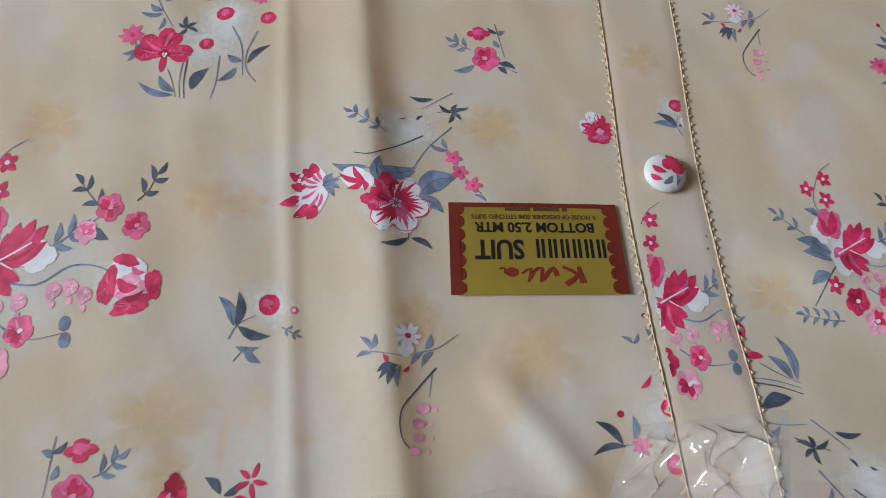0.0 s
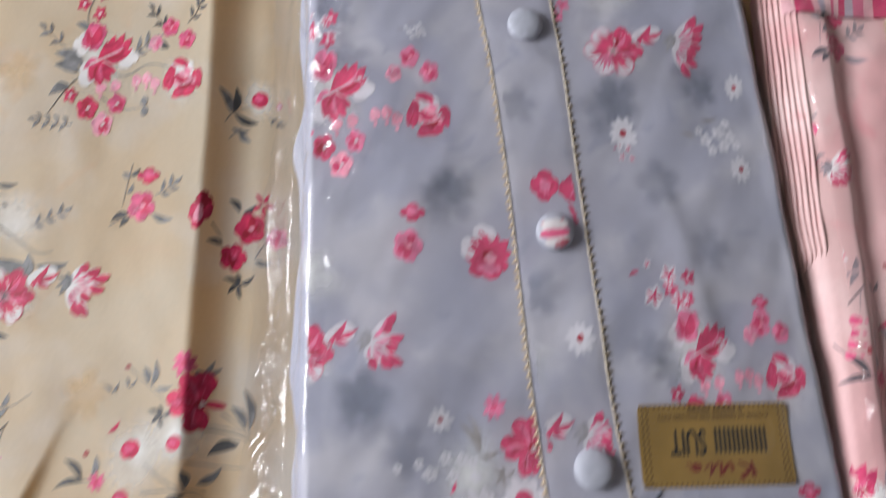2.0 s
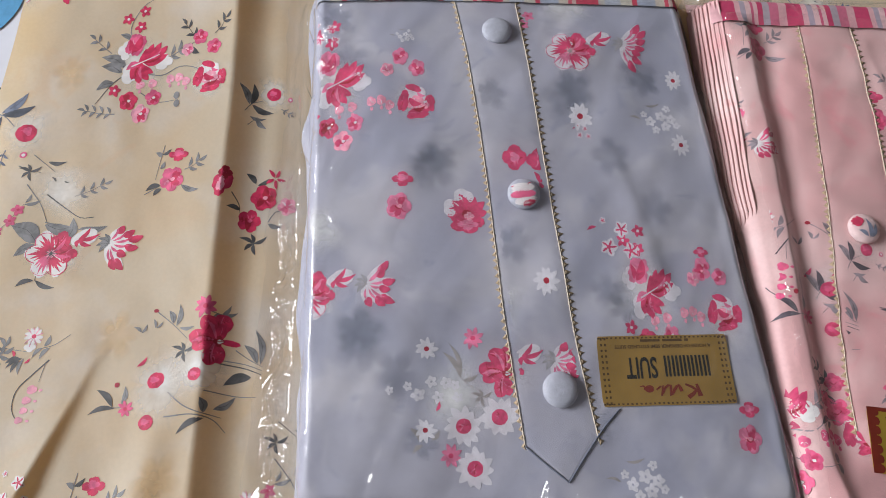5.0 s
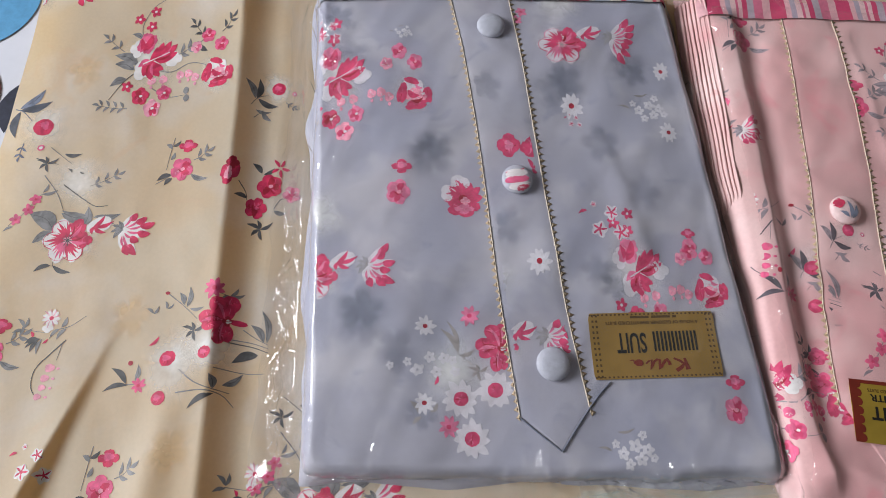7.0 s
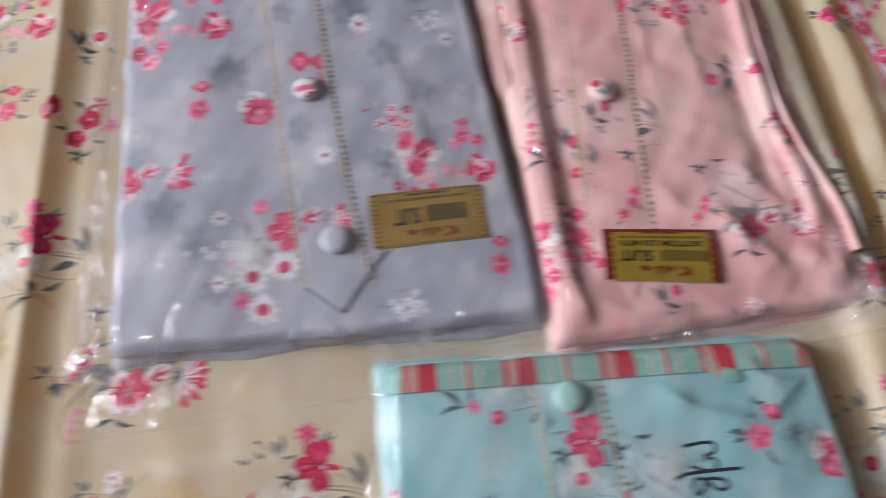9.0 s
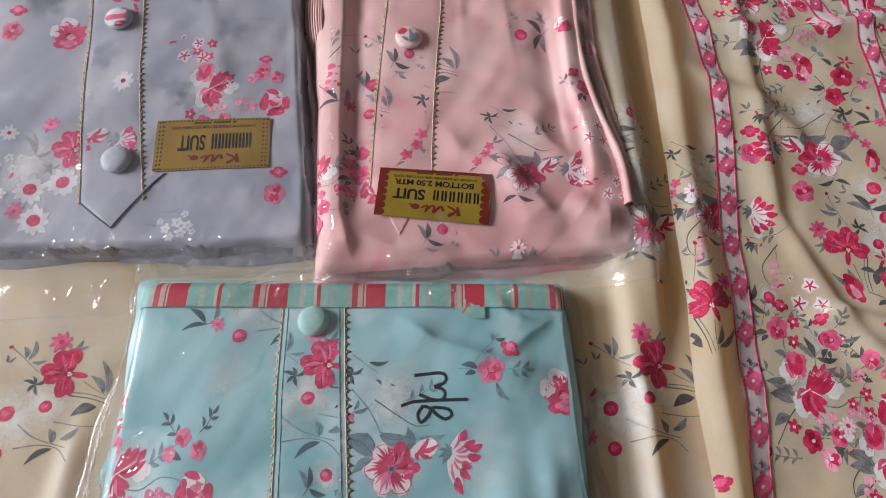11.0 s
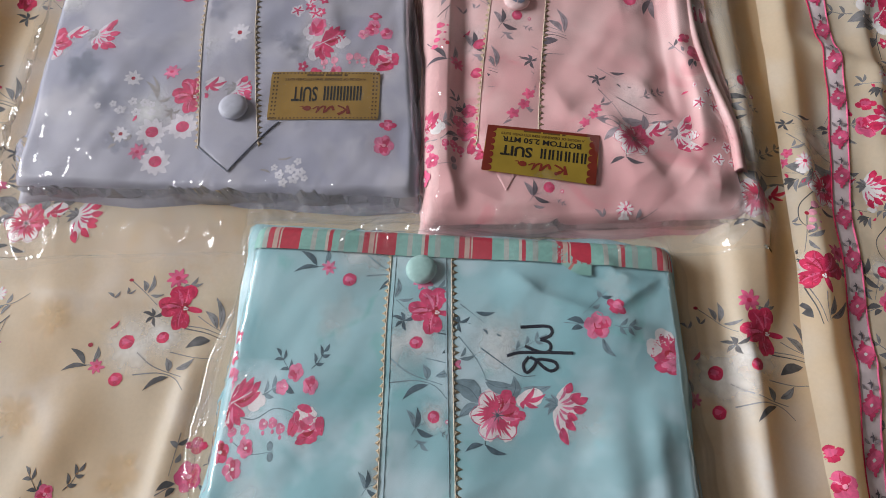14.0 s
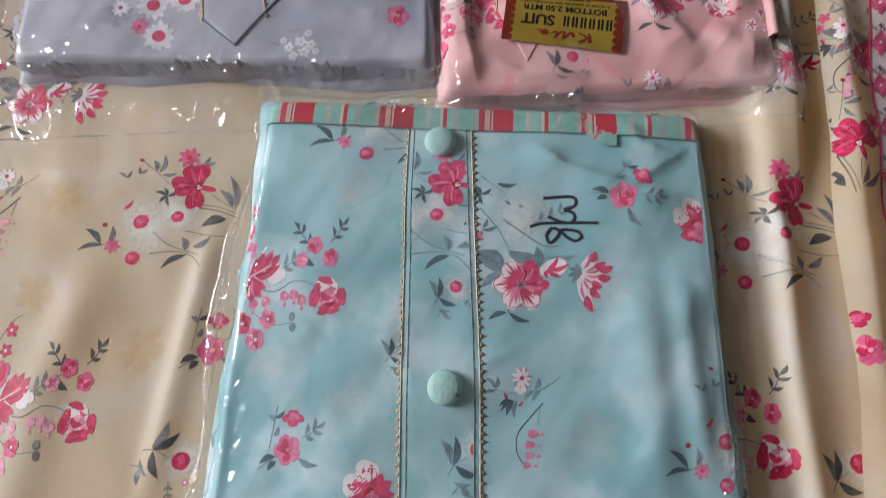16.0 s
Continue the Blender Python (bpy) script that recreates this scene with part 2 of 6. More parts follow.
# r red, p pink, l pale, w white, g leaf, d dark leaf, x deep red, o wash, a second wash
PALETTES = {
    "yellow": dict(r=RED, p=PINKY, l=PALE, w=WHITE, g=SLATE, d=INKY, x=DEEP, o=WASH, a=AMBER),
    "olive": dict(r=RED, p=PINKY, l=PALE, w=WHITE, g=OLIVE, d=OLIVE_DARK, x=DEEP, o=WASH, a=AMBER),
    "grey": dict(r=SOFT_RED, p=SOFT_ROSE, l=PALE, w=SOFT_WHITE, g=MIST, d=MIST_DARK, x=DEEP, o=WASH, a=DUSK),
    "teal": dict(r=SOFT_RED, p=SOFT_ROSE, l=SOFT_ROSE, w=WHITE, g=TEAL_LEAF, d=TEAL_DARK, x=DEEP, o=WASH, a=HAZE),
    "pink": dict(r=SOFT_RED, p=PINKY, l=PINKY, w=WHITE, g=PINK_LEAF, d=PINK_DARK, x=DEEP, o=HAZE, a=HAZE),
}


# ---- surfaces as height fields ----
def waves(seed, count, shortest, longest, power=1.0):
    """A smooth random relief, about -1 to 1."""
    rng = np.random.RandomState(seed)
    lam = np.exp(rng.uniform(np.log(shortest), np.log(longest), count))
    ang, ph = rng.uniform(0, 2 * np.pi, count), rng.uniform(0, 2 * np.pi, count)
    amp = lam**power
    amp = amp / np.sqrt((amp**2).sum())

    def relief(x, y):
        z = np.zeros_like(np.asarray(x, float))
        for l, a, p, k in zip(lam, ang, ph, amp):
            u = (np.cos(a) * x + np.sin(a) * y) * 2 * np.pi / l
            z = z + k * np.sin(u + p + 0.9 * np.sin(0.43 * u + 2 * p))
        return z

    return relief


def ridged(seed, count, shortest, longest):
    """Sharp random creases, 0 to about 1."""
    rng = np.random.RandomState(seed)
    lam, ang, ph = rng.uniform(shortest, longest, count), rng.uniform(0, 2 * np.pi, count), rng.uniform(0, 6.28, count)
    wob = waves(seed + 7, 6, longest, longest * 3)

    def relief(x, y):
        z, w = 0.0, wob(x, y)
        for l, a, p in zip(lam, ang, ph):
            u = (np.cos(a) * x + np.sin(a) * y) * np.pi / l + p + 1.4 * w
            z = z + (1 - np.abs(np.sin(u))) ** 3
        return z / count * 2

    return relief


def along(x, y, line):
    """Signed distance to a line of points (positive to its right) and the share of its length passed."""
    x, y = np.asarray(x, float), np.asarray(y, float)
    best, side, where = np.full(x.shape, 1e9), np.zeros(x.shape), np.zeros(x.shape)
    pts = np.array(line, float)
    seg = np.hypot(*np.diff(pts, axis=0).T)
    done, total = 0.0, seg.sum()
    for (ax, ay), (bx, by), l in zip(pts[:-1], pts[1:], seg):
        ux, uy = (bx - ax) / l, (by - ay) / l
        raw = (x - ax) * ux + (y - ay) * uy
        s = np.clip(raw, 0, l)
        d = np.hypot(x - ax - s * ux, y - ay - s * uy)
        near = d < best
        sg = np.sign((x - ax) * uy - (y - ay) * ux)
        best, side = np.where(near, d, best), np.where(near, sg, side)
        where = np.where(near, (done + s) / total, where)
        done += l
    return best * np.where(side == 0, 1, side), where


def fold(line, height, left, right, fade=0.12, sharp=2.0, crest=None):
    """A fold along a line: it rises within `left` metres and drops within `right`, fading out at both ends."""
    if line[-1][1] < line[0][1]:
        line = line[::-1]

    def relief(x, y):
        d, s = along(x, y, line)
        w = np.where(d < 0, left, right)
        ends = np.clip(s / fade, 0, 1) * np.clip((1 - s) / fade, 0, 1) if fade > 0 else 1.0
        return height * np.exp(-np.abs(d / w) ** np.where(d < 0, crest or sharp, sharp)) * ends

    return relief


def smooth(a):
    a = np.clip(a, 0, 1)
    return a * a * (3 - 2 * a)


def inset(corners):
    """Distance inside a convex outline given anticlockwise (negative outside), with softened corners."""
    pts = np.array(corners, float)

    def e(x, y):
        ds = []
        for (ax, ay), (bx, by) in zip(pts, np.roll(pts, -1, axis=0)):
            l = math.hypot(bx - ax, by - ay)
            ds.append(((bx - ax) * (y - ay) - (by - ay) * (x - ax)) / l)
        ds = np.array(ds)
        k = 0.004
        return -k * np.log(np.exp(-np.clip(ds, -0.5, 0.5) / k).sum(axis=0))

    return e


def grown(corners, by):
    """The outline pushed outwards by `by` metres."""
    pts = np.array(corners, float)
    c = pts.mean(axis=0)
    out = []
    n = len(pts)
    for i in range(n):
        a, b, d = pts[i - 1], pts[i], pts[(i + 1) % n]
        u, v = (b - a) / np.hypot(*(b - a)), (d - b) / np.hypot(*(d - b))
        nu, nv = np.array([u[1], -u[0]]), np.array([v[1], -v[0]])
        k = by / (1 + nu @ nv)
        out.append(tuple(b + (nu + nv) * k))
    return out


# ---- meshes ----
def mesh_object(name, verts, faces, mats, parent=None, which=None, uvs=None, smooth_faces=True, fade=None):
    me = bpy.data.meshes.new(name)
    me.from_pydata([tuple(v) for v in verts], [], [tuple(f) for f in faces])
    for m in mats:
        me.materials.append(m)
    if which is not None:
        me.polygons.foreach_set("material_index", np.asarray(which, np.int32))
    if smooth_faces:
        me.polygons.foreach_set("use_smooth", np.ones(len(me.polygons), bool))
    if uvs is not None:
        layer = me.uv_layers.new(name="UVMap")
        idx = np.zeros(len(me.loops), np.int32)
        me.loops.foreach_get("vertex_index", idx)
        layer.data.foreach_set("uv", np.asarray(uvs, float)[idx].ravel())
    if fade is not None:
        at = me.attributes.new("fade", "FLOAT", "POINT")
        at.data.foreach_set("value", np.asarray(fade, float))
    me.update()
    ob = new(name, me)
    if parent is not None:
        ob.parent = parent
    return ob


def part(name, bm, material, parent, label=""):
    me = bpy.data.meshes.new(name)
    bm.to_mesh(me)
    bm.free()
    me.materials.append(material)
    ob = new(name, me)
    ob.parent = parent
    return tagged(ob, label)


def holder(name):
    return new(name)


def edge_spaced(n):
    """n + 1 steps from 0 to 1, denser at both ends."""
    a = np.linspace(0, 1, n + 1)
    return 0.55 * a + 0.45 * (0.5 - 0.5 * np.cos(np.pi * a))


def sheet(name, corners, nu, nv, height, mats, parent=None, dense=False, cut=None, skirt=0.0, wander=0.0, seed=1):
    """A draped sheet over four corners (anticlockwise from the near left one); cut drops what lies outside it."""
    c = np.array(corners, float)
    us, vs = (edge_spaced(nu), edge_spaced(nv)) if dense else (np.linspace(0, 1, nu + 1), np.linspace(0, 1, nv + 1))
    u, v = np.meshgrid(us, vs)
    p = ((1 - u) * (1 - v))[..., None] * c[0] + (u * (1 - v))[..., None] * c[1] + (u * v)[..., None] * c[2] + ((1 - u) * v)[..., None] * c[3]
    x, y = p[..., 0], p[..., 1]
    z = height(x, y)
    if wander:
        near = wander * np.exp(-np.clip(inset(corners)(x, y), 0, 1) / 0.010)
        x, y = x + near * waves(seed, 8, 0.03, 0.15)(x, y), y + near * waves(seed + 1, 8, 0.03, 0.15)(x, y)
    verts = np.stack([x, y, z], -1).reshape(-1, 3)
    i = np.arange((nu + 1) * (nv + 1)).reshape(nv + 1, nu + 1)
    faces = np.stack([i[:-1, :-1], i[:-1, 1:], i[1:, 1:], i[1:, :-1]], -1).reshape(-1, 4)
    if cut is not None:
        ok = cut(x, y).ravel()
        faces = faces[ok[faces].all(axis=1)]
        used = np.unique(faces)
        back = np.full(len(verts), -1)
        back[used] = np.arange(len(used))
        verts, faces, uv = verts[used], back[faces], np.stack([u, v], -1).reshape(-1, 2)[used]
    else:
        uv = np.stack([u, v], -1).reshape(-1, 2)
    ob = mesh_object(name, verts, faces, mats, parent, uvs=uv)
    if skirt:
        s = ob.modifiers.new("thickness", "SOLIDIFY")
        s.thickness, s.offset = skirt, -1.0
    return ob


def ribbon(name, line, width, height, lift, material, parent, step=0.004, across=4, crown=0.0, uv_turns=1.0, level=False):
    """A band of cloth laid along a line of points, `lift` above the surface."""
    pts = smooth_line(line, step)
    t = np.gradient(pts, axis=0)
    t /= np.hypot(t[:, 0], t[:, 1])[:, None]
    nrm = np.stack([t[:, 1], -t[:, 0]], -1)
    w = np.linspace(-0.5, 0.5, across + 1)
    p = pts[:, None, :] + nrm[:, None, :] * (w * width)[None, :, None]
    edge = np.ones_like(w) if level else 1 - (2 * np.abs(w)) ** 4
    z = height(p[..., 0], p[..., 1]) + lift * (0.15 + 0.85 * edge)[None, :] + crown * edge[None, :]
    verts = np.concatenate([p, z[..., None]], -1).reshape(-1, 3)
    n, k = len(pts), across + 1
    i = np.arange(n * k).reshape(n, k)
    faces = np.stack([i[:-1, :-1], i[:-1, 1:], i[1:, 1:], i[1:, :-1]], -1).reshape(-1, 4)
    u, v = np.meshgrid(np.linspace(0, 1, n) * uv_turns, np.linspace(0, 1, k), indexing="ij")
    return mesh_object(name, verts, faces[:, ::-1], [material], parent, uvs=np.stack([u, v], -1).reshape(-1, 2))


def smooth_line(line, step):
    """Points every `step` metres on a smooth curve through the given ones."""
    p = np.array(line, float)
    if len(p) == 2:
        n = max(2, int(np.hypot(*(p[1] - p[0])) / step))
        return p[0] + (p[1] - p[0]) * np.linspace(0, 1, n + 1)[:, None]
    q = np.vstack([2 * p[0] - p[1], p, 2 * p[-1] - p[-2]])
    out = []
    for a, b, c, d in zip(q[:-3], q[1:-2], q[2:-1], q[3:]):
        n = max(2, int(np.hypot(*(c - b)) / step))
        t = np.linspace(0, 1, n, endpoint=False)[:, None]
        out.append(0.5 * (2 * b + (c - a) * t + (2 * a - 5 * b + 4 * c - d) * t**2 + (3 * b - 3 * c + d - a) * t**3))
    return np.vstack(out + [p[-1:]])


def cord(name, line, radius, height, lift, material, parent, twist=0.0, label=""):
    """A round cord sewn along a line."""
    pts = smooth_line(line, 0.003)
    t = np.gradient(pts, axis=0)
    t /= np.hypot(t[:, 0], t[:, 1])[:, None]
    nrm = np.stack([t[:, 1], -t[:, 0]], -1)
    ang = np.linspace(0, 2 * np.pi, 6, endpoint=False)
    z0 = height(pts[:, 0], pts[:, 1]) + lift
    bulge = 1 + twist * np.sin(np.arange(len(pts)) * 2.2)
    off = radius * bulge[:, None] * np.cos(ang)[None, :]
    p = pts[:, None, :] + nrm[:, None, :] * off[..., None]
    z = z0[:, None] + radius * bulge[:, None] * np.sin(ang)[None, :]
    verts = np.concatenate([p, z[..., None]], -1).reshape(-1, 3)
    n = len(pts)
    i = np.arange(n * 6).reshape(n, 6)
    j = np.roll(i, -1, axis=1)
    faces = np.stack([i[:-1], j[:-1], j[1:], i[1:]], -1).reshape(-1, 4)
    ob = mesh_object(name, verts, faces, [material], parent)
    return tagged(ob, label)


def teeth(name, line, pitch, reach, height, lift, material, parent, side=1, label=""):
    """Zigzag lace: small folded points standing out along one side of a line."""
    pts = smooth_line(line, pitch)
    t = np.gradient(pts, axis=0)
    t /= np.hypot(t[:, 0], t[:, 1])[:, None]
    nrm = np.stack([t[:, 1], -t[:, 0]], -1) * side
    rng = np.random.RandomState(5)
    verts, faces = [], []
    for a, n, d in zip(pts, nrm, t):
        r = reach * rng.uniform(0.8, 1.15)
        for q, up in ((a - d * pitch * 0.48, 0.1), (a + d * pitch * 0.48, 0.1), (a + n * r + d * pitch * rng.uniform(-0.1, 0.2), 0.25), (a + n * r * 0.35, 1.0)):
            verts.append((q[0], q[1], float(height(q[0], q[1])) + lift * up))
        k = len(verts) - 4
        faces += [(k, k + 3, k + 2), (k + 3, k + 1, k + 2), (k, k + 1, k + 3)]
    return tagged(mesh_object(name, verts, faces, [material], parent, smooth_faces=False), label)


# ---- the print: sprays of flowers, drawn in units of k millimetres, y downwards ----
class Spray:
    def __init__(self, kx, ky, seed=1):
        self.k, self.patches, self.rng = (kx, ky), [], np.random.RandomState(seed)

    def put(self, v, faces, mat, level, fade=None):
        v = np.asarray(v, float) * np.array([self.k[0], -self.k[1]]) * 0.001
        self.patches.append((v, faces, mat, level, fade))

    def blob(self, cx, cy, rx, ry, mat, lobes=0, depth=0.0, turn=0.0, jag=0.04, level=3, soft=False):
        reach = max(rx * self.k[0], ry * self.k[1]) if self.k[0] < 10 else 20.0
        n = max(40 if lobes else 28, int(reach * 2.4))
        a = np.linspace(0, 2 * np.pi, n, endpoint=False)
        r = 1 + depth * (2.2 * np.abs(np.cos(0.5 * lobes * a + turn * 1.5)) ** 0.6 - 1.5) + jag * 0.8 * self.rng.uniform(-1, 1, n)
        ca, sa = math.cos(radians(turn)), math.sin(radians(turn))
        rings = np.linspace(0, 1, max(4, int(reach / 2.4) + 1) + (3 if soft else 0))[1:]
        flat = 0.0 if soft is True else float(soft)
        pts, fade = [(cx, cy)], [1.0]
        for q in rings:
            x, y = rx * r * q * np.cos(a), ry * r * q * np.sin(a)
            pts += list(zip(cx + x * ca - y * sa, cy + x * sa + y * ca))
            fade += [1 - smooth((q - flat) / (1 - flat))] * n
        faces = [(0, 1 + i, 1 + (i + 1) % n) for i in range(n)]
        for g in range(len(rings) - 1):
            b, c = 1 + g * n, 1 + (g + 1) * n
            faces += [(b + i, c + i, c + (i + 1) % n, b + (i + 1) % n) for i in range(n)]
        self.put(pts, faces, mat, level, fade if soft else None)
        if mat in "rpl" and min(rx, ry) > 6.5 and not soft:
            # brush strokes of the neighbouring tones
            darker, lighter = {"r": ("x", "p"), "p": ("r", "l"), "l": ("p", "w")}[mat]
            for i in range(5):
                g = self.rng.uniform(0, 6.28)
                s0, s1, bend = self.rng.uniform(0.05, 0.35), self.rng.uniform(0.6, 0.92), self.rng.uniform(-0.35, 0.35)
                p0 = (cx + rx * s0 * math.cos(g), cy + ry * s0 * math.sin(g))
                p1 = (cx + rx * 0.5 * (s0 + s1) * math.cos(g + bend), cy + ry * 0.5 * (s0 + s1) * math.sin(g + bend))
                p2 = (cx + rx * s1 * math.cos(g), cy + ry * s1 * math.sin(g))
                self.stem([p0, p1, p2], min(rx, ry) * self.rng.uniform(0.08, 0.2), darker if i < 2 else lighter, level + 0.5, 0.3)

    def wash(self, cx, cy, r, mat="o", ry=None):
        self.blob(cx, cy, r, ry or r * 0.8, mat, 5, 0.12, self.rng.uniform(0, 90), 0.1, 0, True)

    def leaf(self, x0, y0, x1, y1, w, mat="g", level=2, bend=0.12, blunt=1.0):
        dx, dy = x1 - x0, y1 - y0
        pts, n = [], max(8, int(math.hypot(dx, dy) * self.k[0] / 2.5)) if self.k[0] < 10 else 8
        for i in range(n + 1):
            t = i / n
            f = w * 0.5 * math.sin(math.pi * t**0.85) ** blunt * (1 + 0.06 * self.rng.uniform(-1, 1))
            o = bend * math.sin(math.pi * t)
            mx, my = x0 + dx * t - dy * o, y0 + dy * t + dx * o
            l = math.hypot(dx, dy) or 1
            for s in (-1, 0, 1):
                pts.append((mx - dy / l * f * s, my + dx / l * f * s))
        faces = []
        for i in range(n):
            a = 3 * i
            faces += [(a, a + 1, a + 4, a + 3), (a + 1, a + 2, a + 5, a + 4)]
        self.put(pts, faces, mat, level)
        if mat == "g" and w > 8.5:
            self.stem([(x0 + dx * 0.1, y0 + dy * 0.1), (x0 + dx * 0.5 - dy * bend, y0 + dy * 0.5 + dx * bend), (x0 + dx * 0.92, y0 + dy * 0.92)], 1.1, "d", level + 0.5)

    def stem(self, pts, w=1.8, mat="g", level=1, taper=0.5):
        p = smooth_line(pts, 7.0)
        t = np.gradient(p, axis=0)
        t /= np.hypot(t[:, 0], t[:, 1])[:, None] + 1e-9
        f = np.linspace(1, taper, len(p)) * w * 0.5
        nrm = np.stack([-t[:, 1], t[:, 0]], -1) * f[:, None]
        v = np.stack([p - nrm, p + nrm], 1).reshape(-1, 2)
        faces = [(2 * i, 2 * i + 1, 2 * i + 3, 2 * i + 2) for i in range(len(p) - 1)]
        self.put(v, faces, mat, level)

    def star(self, cx, cy, r, n, mat, start=0, sweep=360, w=0.42, heart="r", level=3, inner=0.12):
        for i in range(n):
            a = radians(start + sweep * i / n + self.rng.uniform(-6, 6))
            q = r * self.rng.uniform(0.85, 1.1)
            self.leaf(cx + inner * r * math.cos(a), cy + inner * r * math.sin(a), cx + q * math.cos(a), cy + q * math.sin(a), r * w, mat, level, 0.05, 0.7)
        if heart:
            self.blob(cx, cy, r * 0.22, r * 0.2, heart, level=level + 1)

    def rose(self, cx, cy, r, mat="p", dark="r", pale="l", ry=None):
        """A small full blossom: lobed, with darker strokes and a pale heart."""
        ry = ry or r
        self.blob(cx, cy, r, ry, mat, 5, 0.13, self.rng.uniform(0, 360), 0.05, 3)
        for i in range(3):
            a = self.rng.uniform(0, 6.28)
            self.blob(cx + 0.45 * r * math.cos(a), cy + 0.45 * ry * math.sin(a), r * 0.38, ry * 0.26, dark, 3, 0.2, math.degrees(a), 0.1, 4)
        self.blob(cx + r * 0.1, cy, r * 0.2, ry * 0.16, pale, 0, 0, 0, 0.15, 5)
        self.stem([(cx - r * 0.3, cy), (cx, cy + ry * 0.25), (cx + r * 0.4, cy - ry * 0.05)], r * 0.1, "x", 5)

    def veined(self, cx, cy, r, turn=0, ry=None):
        """The large open flower: white petals edged and streaked with crimson, one petal filled pink."""
        ry = ry or r
        for i in range(6):
            a = radians(turn + 60 * i)
            px, py = cx + 0.58 * r * math.cos(a), cy + 0.58 * ry * math.sin(a)
            full = i in (0, 5)
            self.blob(px, py, r * 0.44, ry * 0.36, "r" if full else "w", 4, 0.14, math.degrees(a), 0.10, 3)
            if full:
                self.leaf(cx + 0.1 * r * math.cos(a), cy + 0.1 * ry * math.sin(a), cx + 0.85 * r * math.cos(a + 0.1), cy + 0.85 * ry * math.sin(a + 0.1), r * 0.16, "p", 4)
                self.leaf(cx + 0.1 * r * math.cos(a), cy + 0.1 * ry * math.sin(a), cx + 0.7 * r * math.cos(a - 0.25), cy + 0.7 * ry * math.sin(a - 0.25), r * 0.09, "x", 4)
                continue
            arc = [(px + 0.43 * r * math.cos(a + b), py + 0.38 * ry * math.sin(a + b)) for b in (-1.5, -0.7, 0.1, 0.9, 1.6)]
            self.stem(arc, r * self.rng.uniform(0.025, 0.05), "r" if i % 2 else "p", 5, 0.4)
            for da, q, wd in ((-0.44, 0.70, 0.09), (-0.26, 0.82, 0.12), (-0.06, 0.98, 0.13), (0.16, 0.78, 0.08), (0.34, 0.90, 0.12), (0.50, 0.62, 0.07)):
                q *= self.rng.uniform(0.85, 1.08)
                self.leaf(cx + 0.06 * r * math.cos(a + da), cy + 0.06 * ry * math.sin(a + da), cx + q * r * math.cos(a + da), cy + q * ry * math.sin(a + da), r * wd, "r" if i != 2 else "p", 5, 0.06)
        self.blob(cx, cy, r * 0.17, ry * 0.15, "l", 5, 0.25, 0, 0.1, 6)
        for i in range(9):
            a = i * 0.7
            self.stem([(cx, cy), (cx + 0.26 * r * math.cos(a), cy + 0.26 * ry * math.sin(a))], r * 0.04, "d", 7)

    def half(self, cx, cy, r, towards=20, n=6):
        """A flower seen from the side: white petals with crimson tips that fan out from a grey cup."""
        for i in range(n):
            a = radians(towards - 62 + 124 * i / (n - 1))
            q = r * self.rng.uniform(0.75, 1.25)
            a += self.rng.uniform(-0.1, 0.1)
            ex, ey = cx + q * math.cos(a), cy + q * math.sin(a)
            self.leaf(cx, cy, ex, ey, r * 0.36, "w", 3, 0.03, 0.6)
            self.leaf(cx + 0.55 * (ex - cx), cy + 0.55 * (ey - cy), ex, ey, r * 0.26, "r", 5, 0.1, 0.7)
            self.leaf(cx + 0.2 * (ex - cx), cy + 0.2 * (ey - cy), cx + 0.8 * (ex - cx) - r * 0.08, cy + 0.8 * (ey - cy) - r * 0.06, r * 0.09, "p", 5)
        for i in range(4):
            a = radians(towards + 120 + 40 * i)
            self.leaf(cx + 0.1 * r * math.cos(a + 3), cy, cx + 0.38 * r * math.cos(a), cy + 0.38 * r * math.sin(a), r * 0.16, "g", 6)

    def bud(self, cx, cy, r, towards=-30):
        a = radians(towards)
        self.blob(cx, cy, r, r * 0.62, "w", 3, 0.08, towards, 0.05, 3)
        for b, q in ((-0.9, 1.05), (0.0, 1.2), (1.3, 1.0), (2.4, 1.1)):
            self.leaf(cx - 0.5 * r * math.cos(a), cy - 0.5 * r * math.sin(a), cx + q * r * math.cos(a + b), cy + 0.8 * q * r * math.sin(a + b), r * 0.34, "r", 5)

    def orchid(self, cx, cy, r, turn=0):
        c, s = math.cos(radians(turn)), math.sin(radians(turn))

        def at(x, y):
            return cx + r * (x * c - y * s), cy + r * (x * s + y * c)

        for x, y, ra, rb, g in ((-0.32, -0.72, 0.50, 0.42, 35), (0.22, -0.78, 0.44, 0.46, -20), (-0.78, -0.10, 0.52, 0.38, 8), (-0.66, 0.26, 0.46, 0.30, -18), (-0.16, 0.74, 0.36, 0.52, 14), (0.12, 0.70, 0.30, 0.46, -14), (0.62, 0.16, 0.46, 0.15, 10)):
            self.blob(*at(x, y), r * ra, r * rb, "r", 0, 0, turn + g, 0.05, 3)
            self.leaf(*at(0.08, 0.04), *at(x * 1.25, y * 1.25), r * min(ra, rb) * 1.1, "r", 3, 0.04, 0.5)
        for tip, w, mat in (((-0.5, -1.0), 0.16, "p"), ((0.1, -1.05), 0.12, "p"), ((-1.2, 0.15), 0.2, "p"), ((-0.9, 0.32), 0.1, "x"), ((-0.1, 1.1), 0.14, "p"), ((0.0, -0.9), 0.08, "x"), ((-0.15, 1.3), 0.07, "x"), ((-1.0, -0.1), 0.08, "x")):
            self.leaf(*at(0.0, 0.05), *at(*tip), r * w, mat, 4, 0.1)
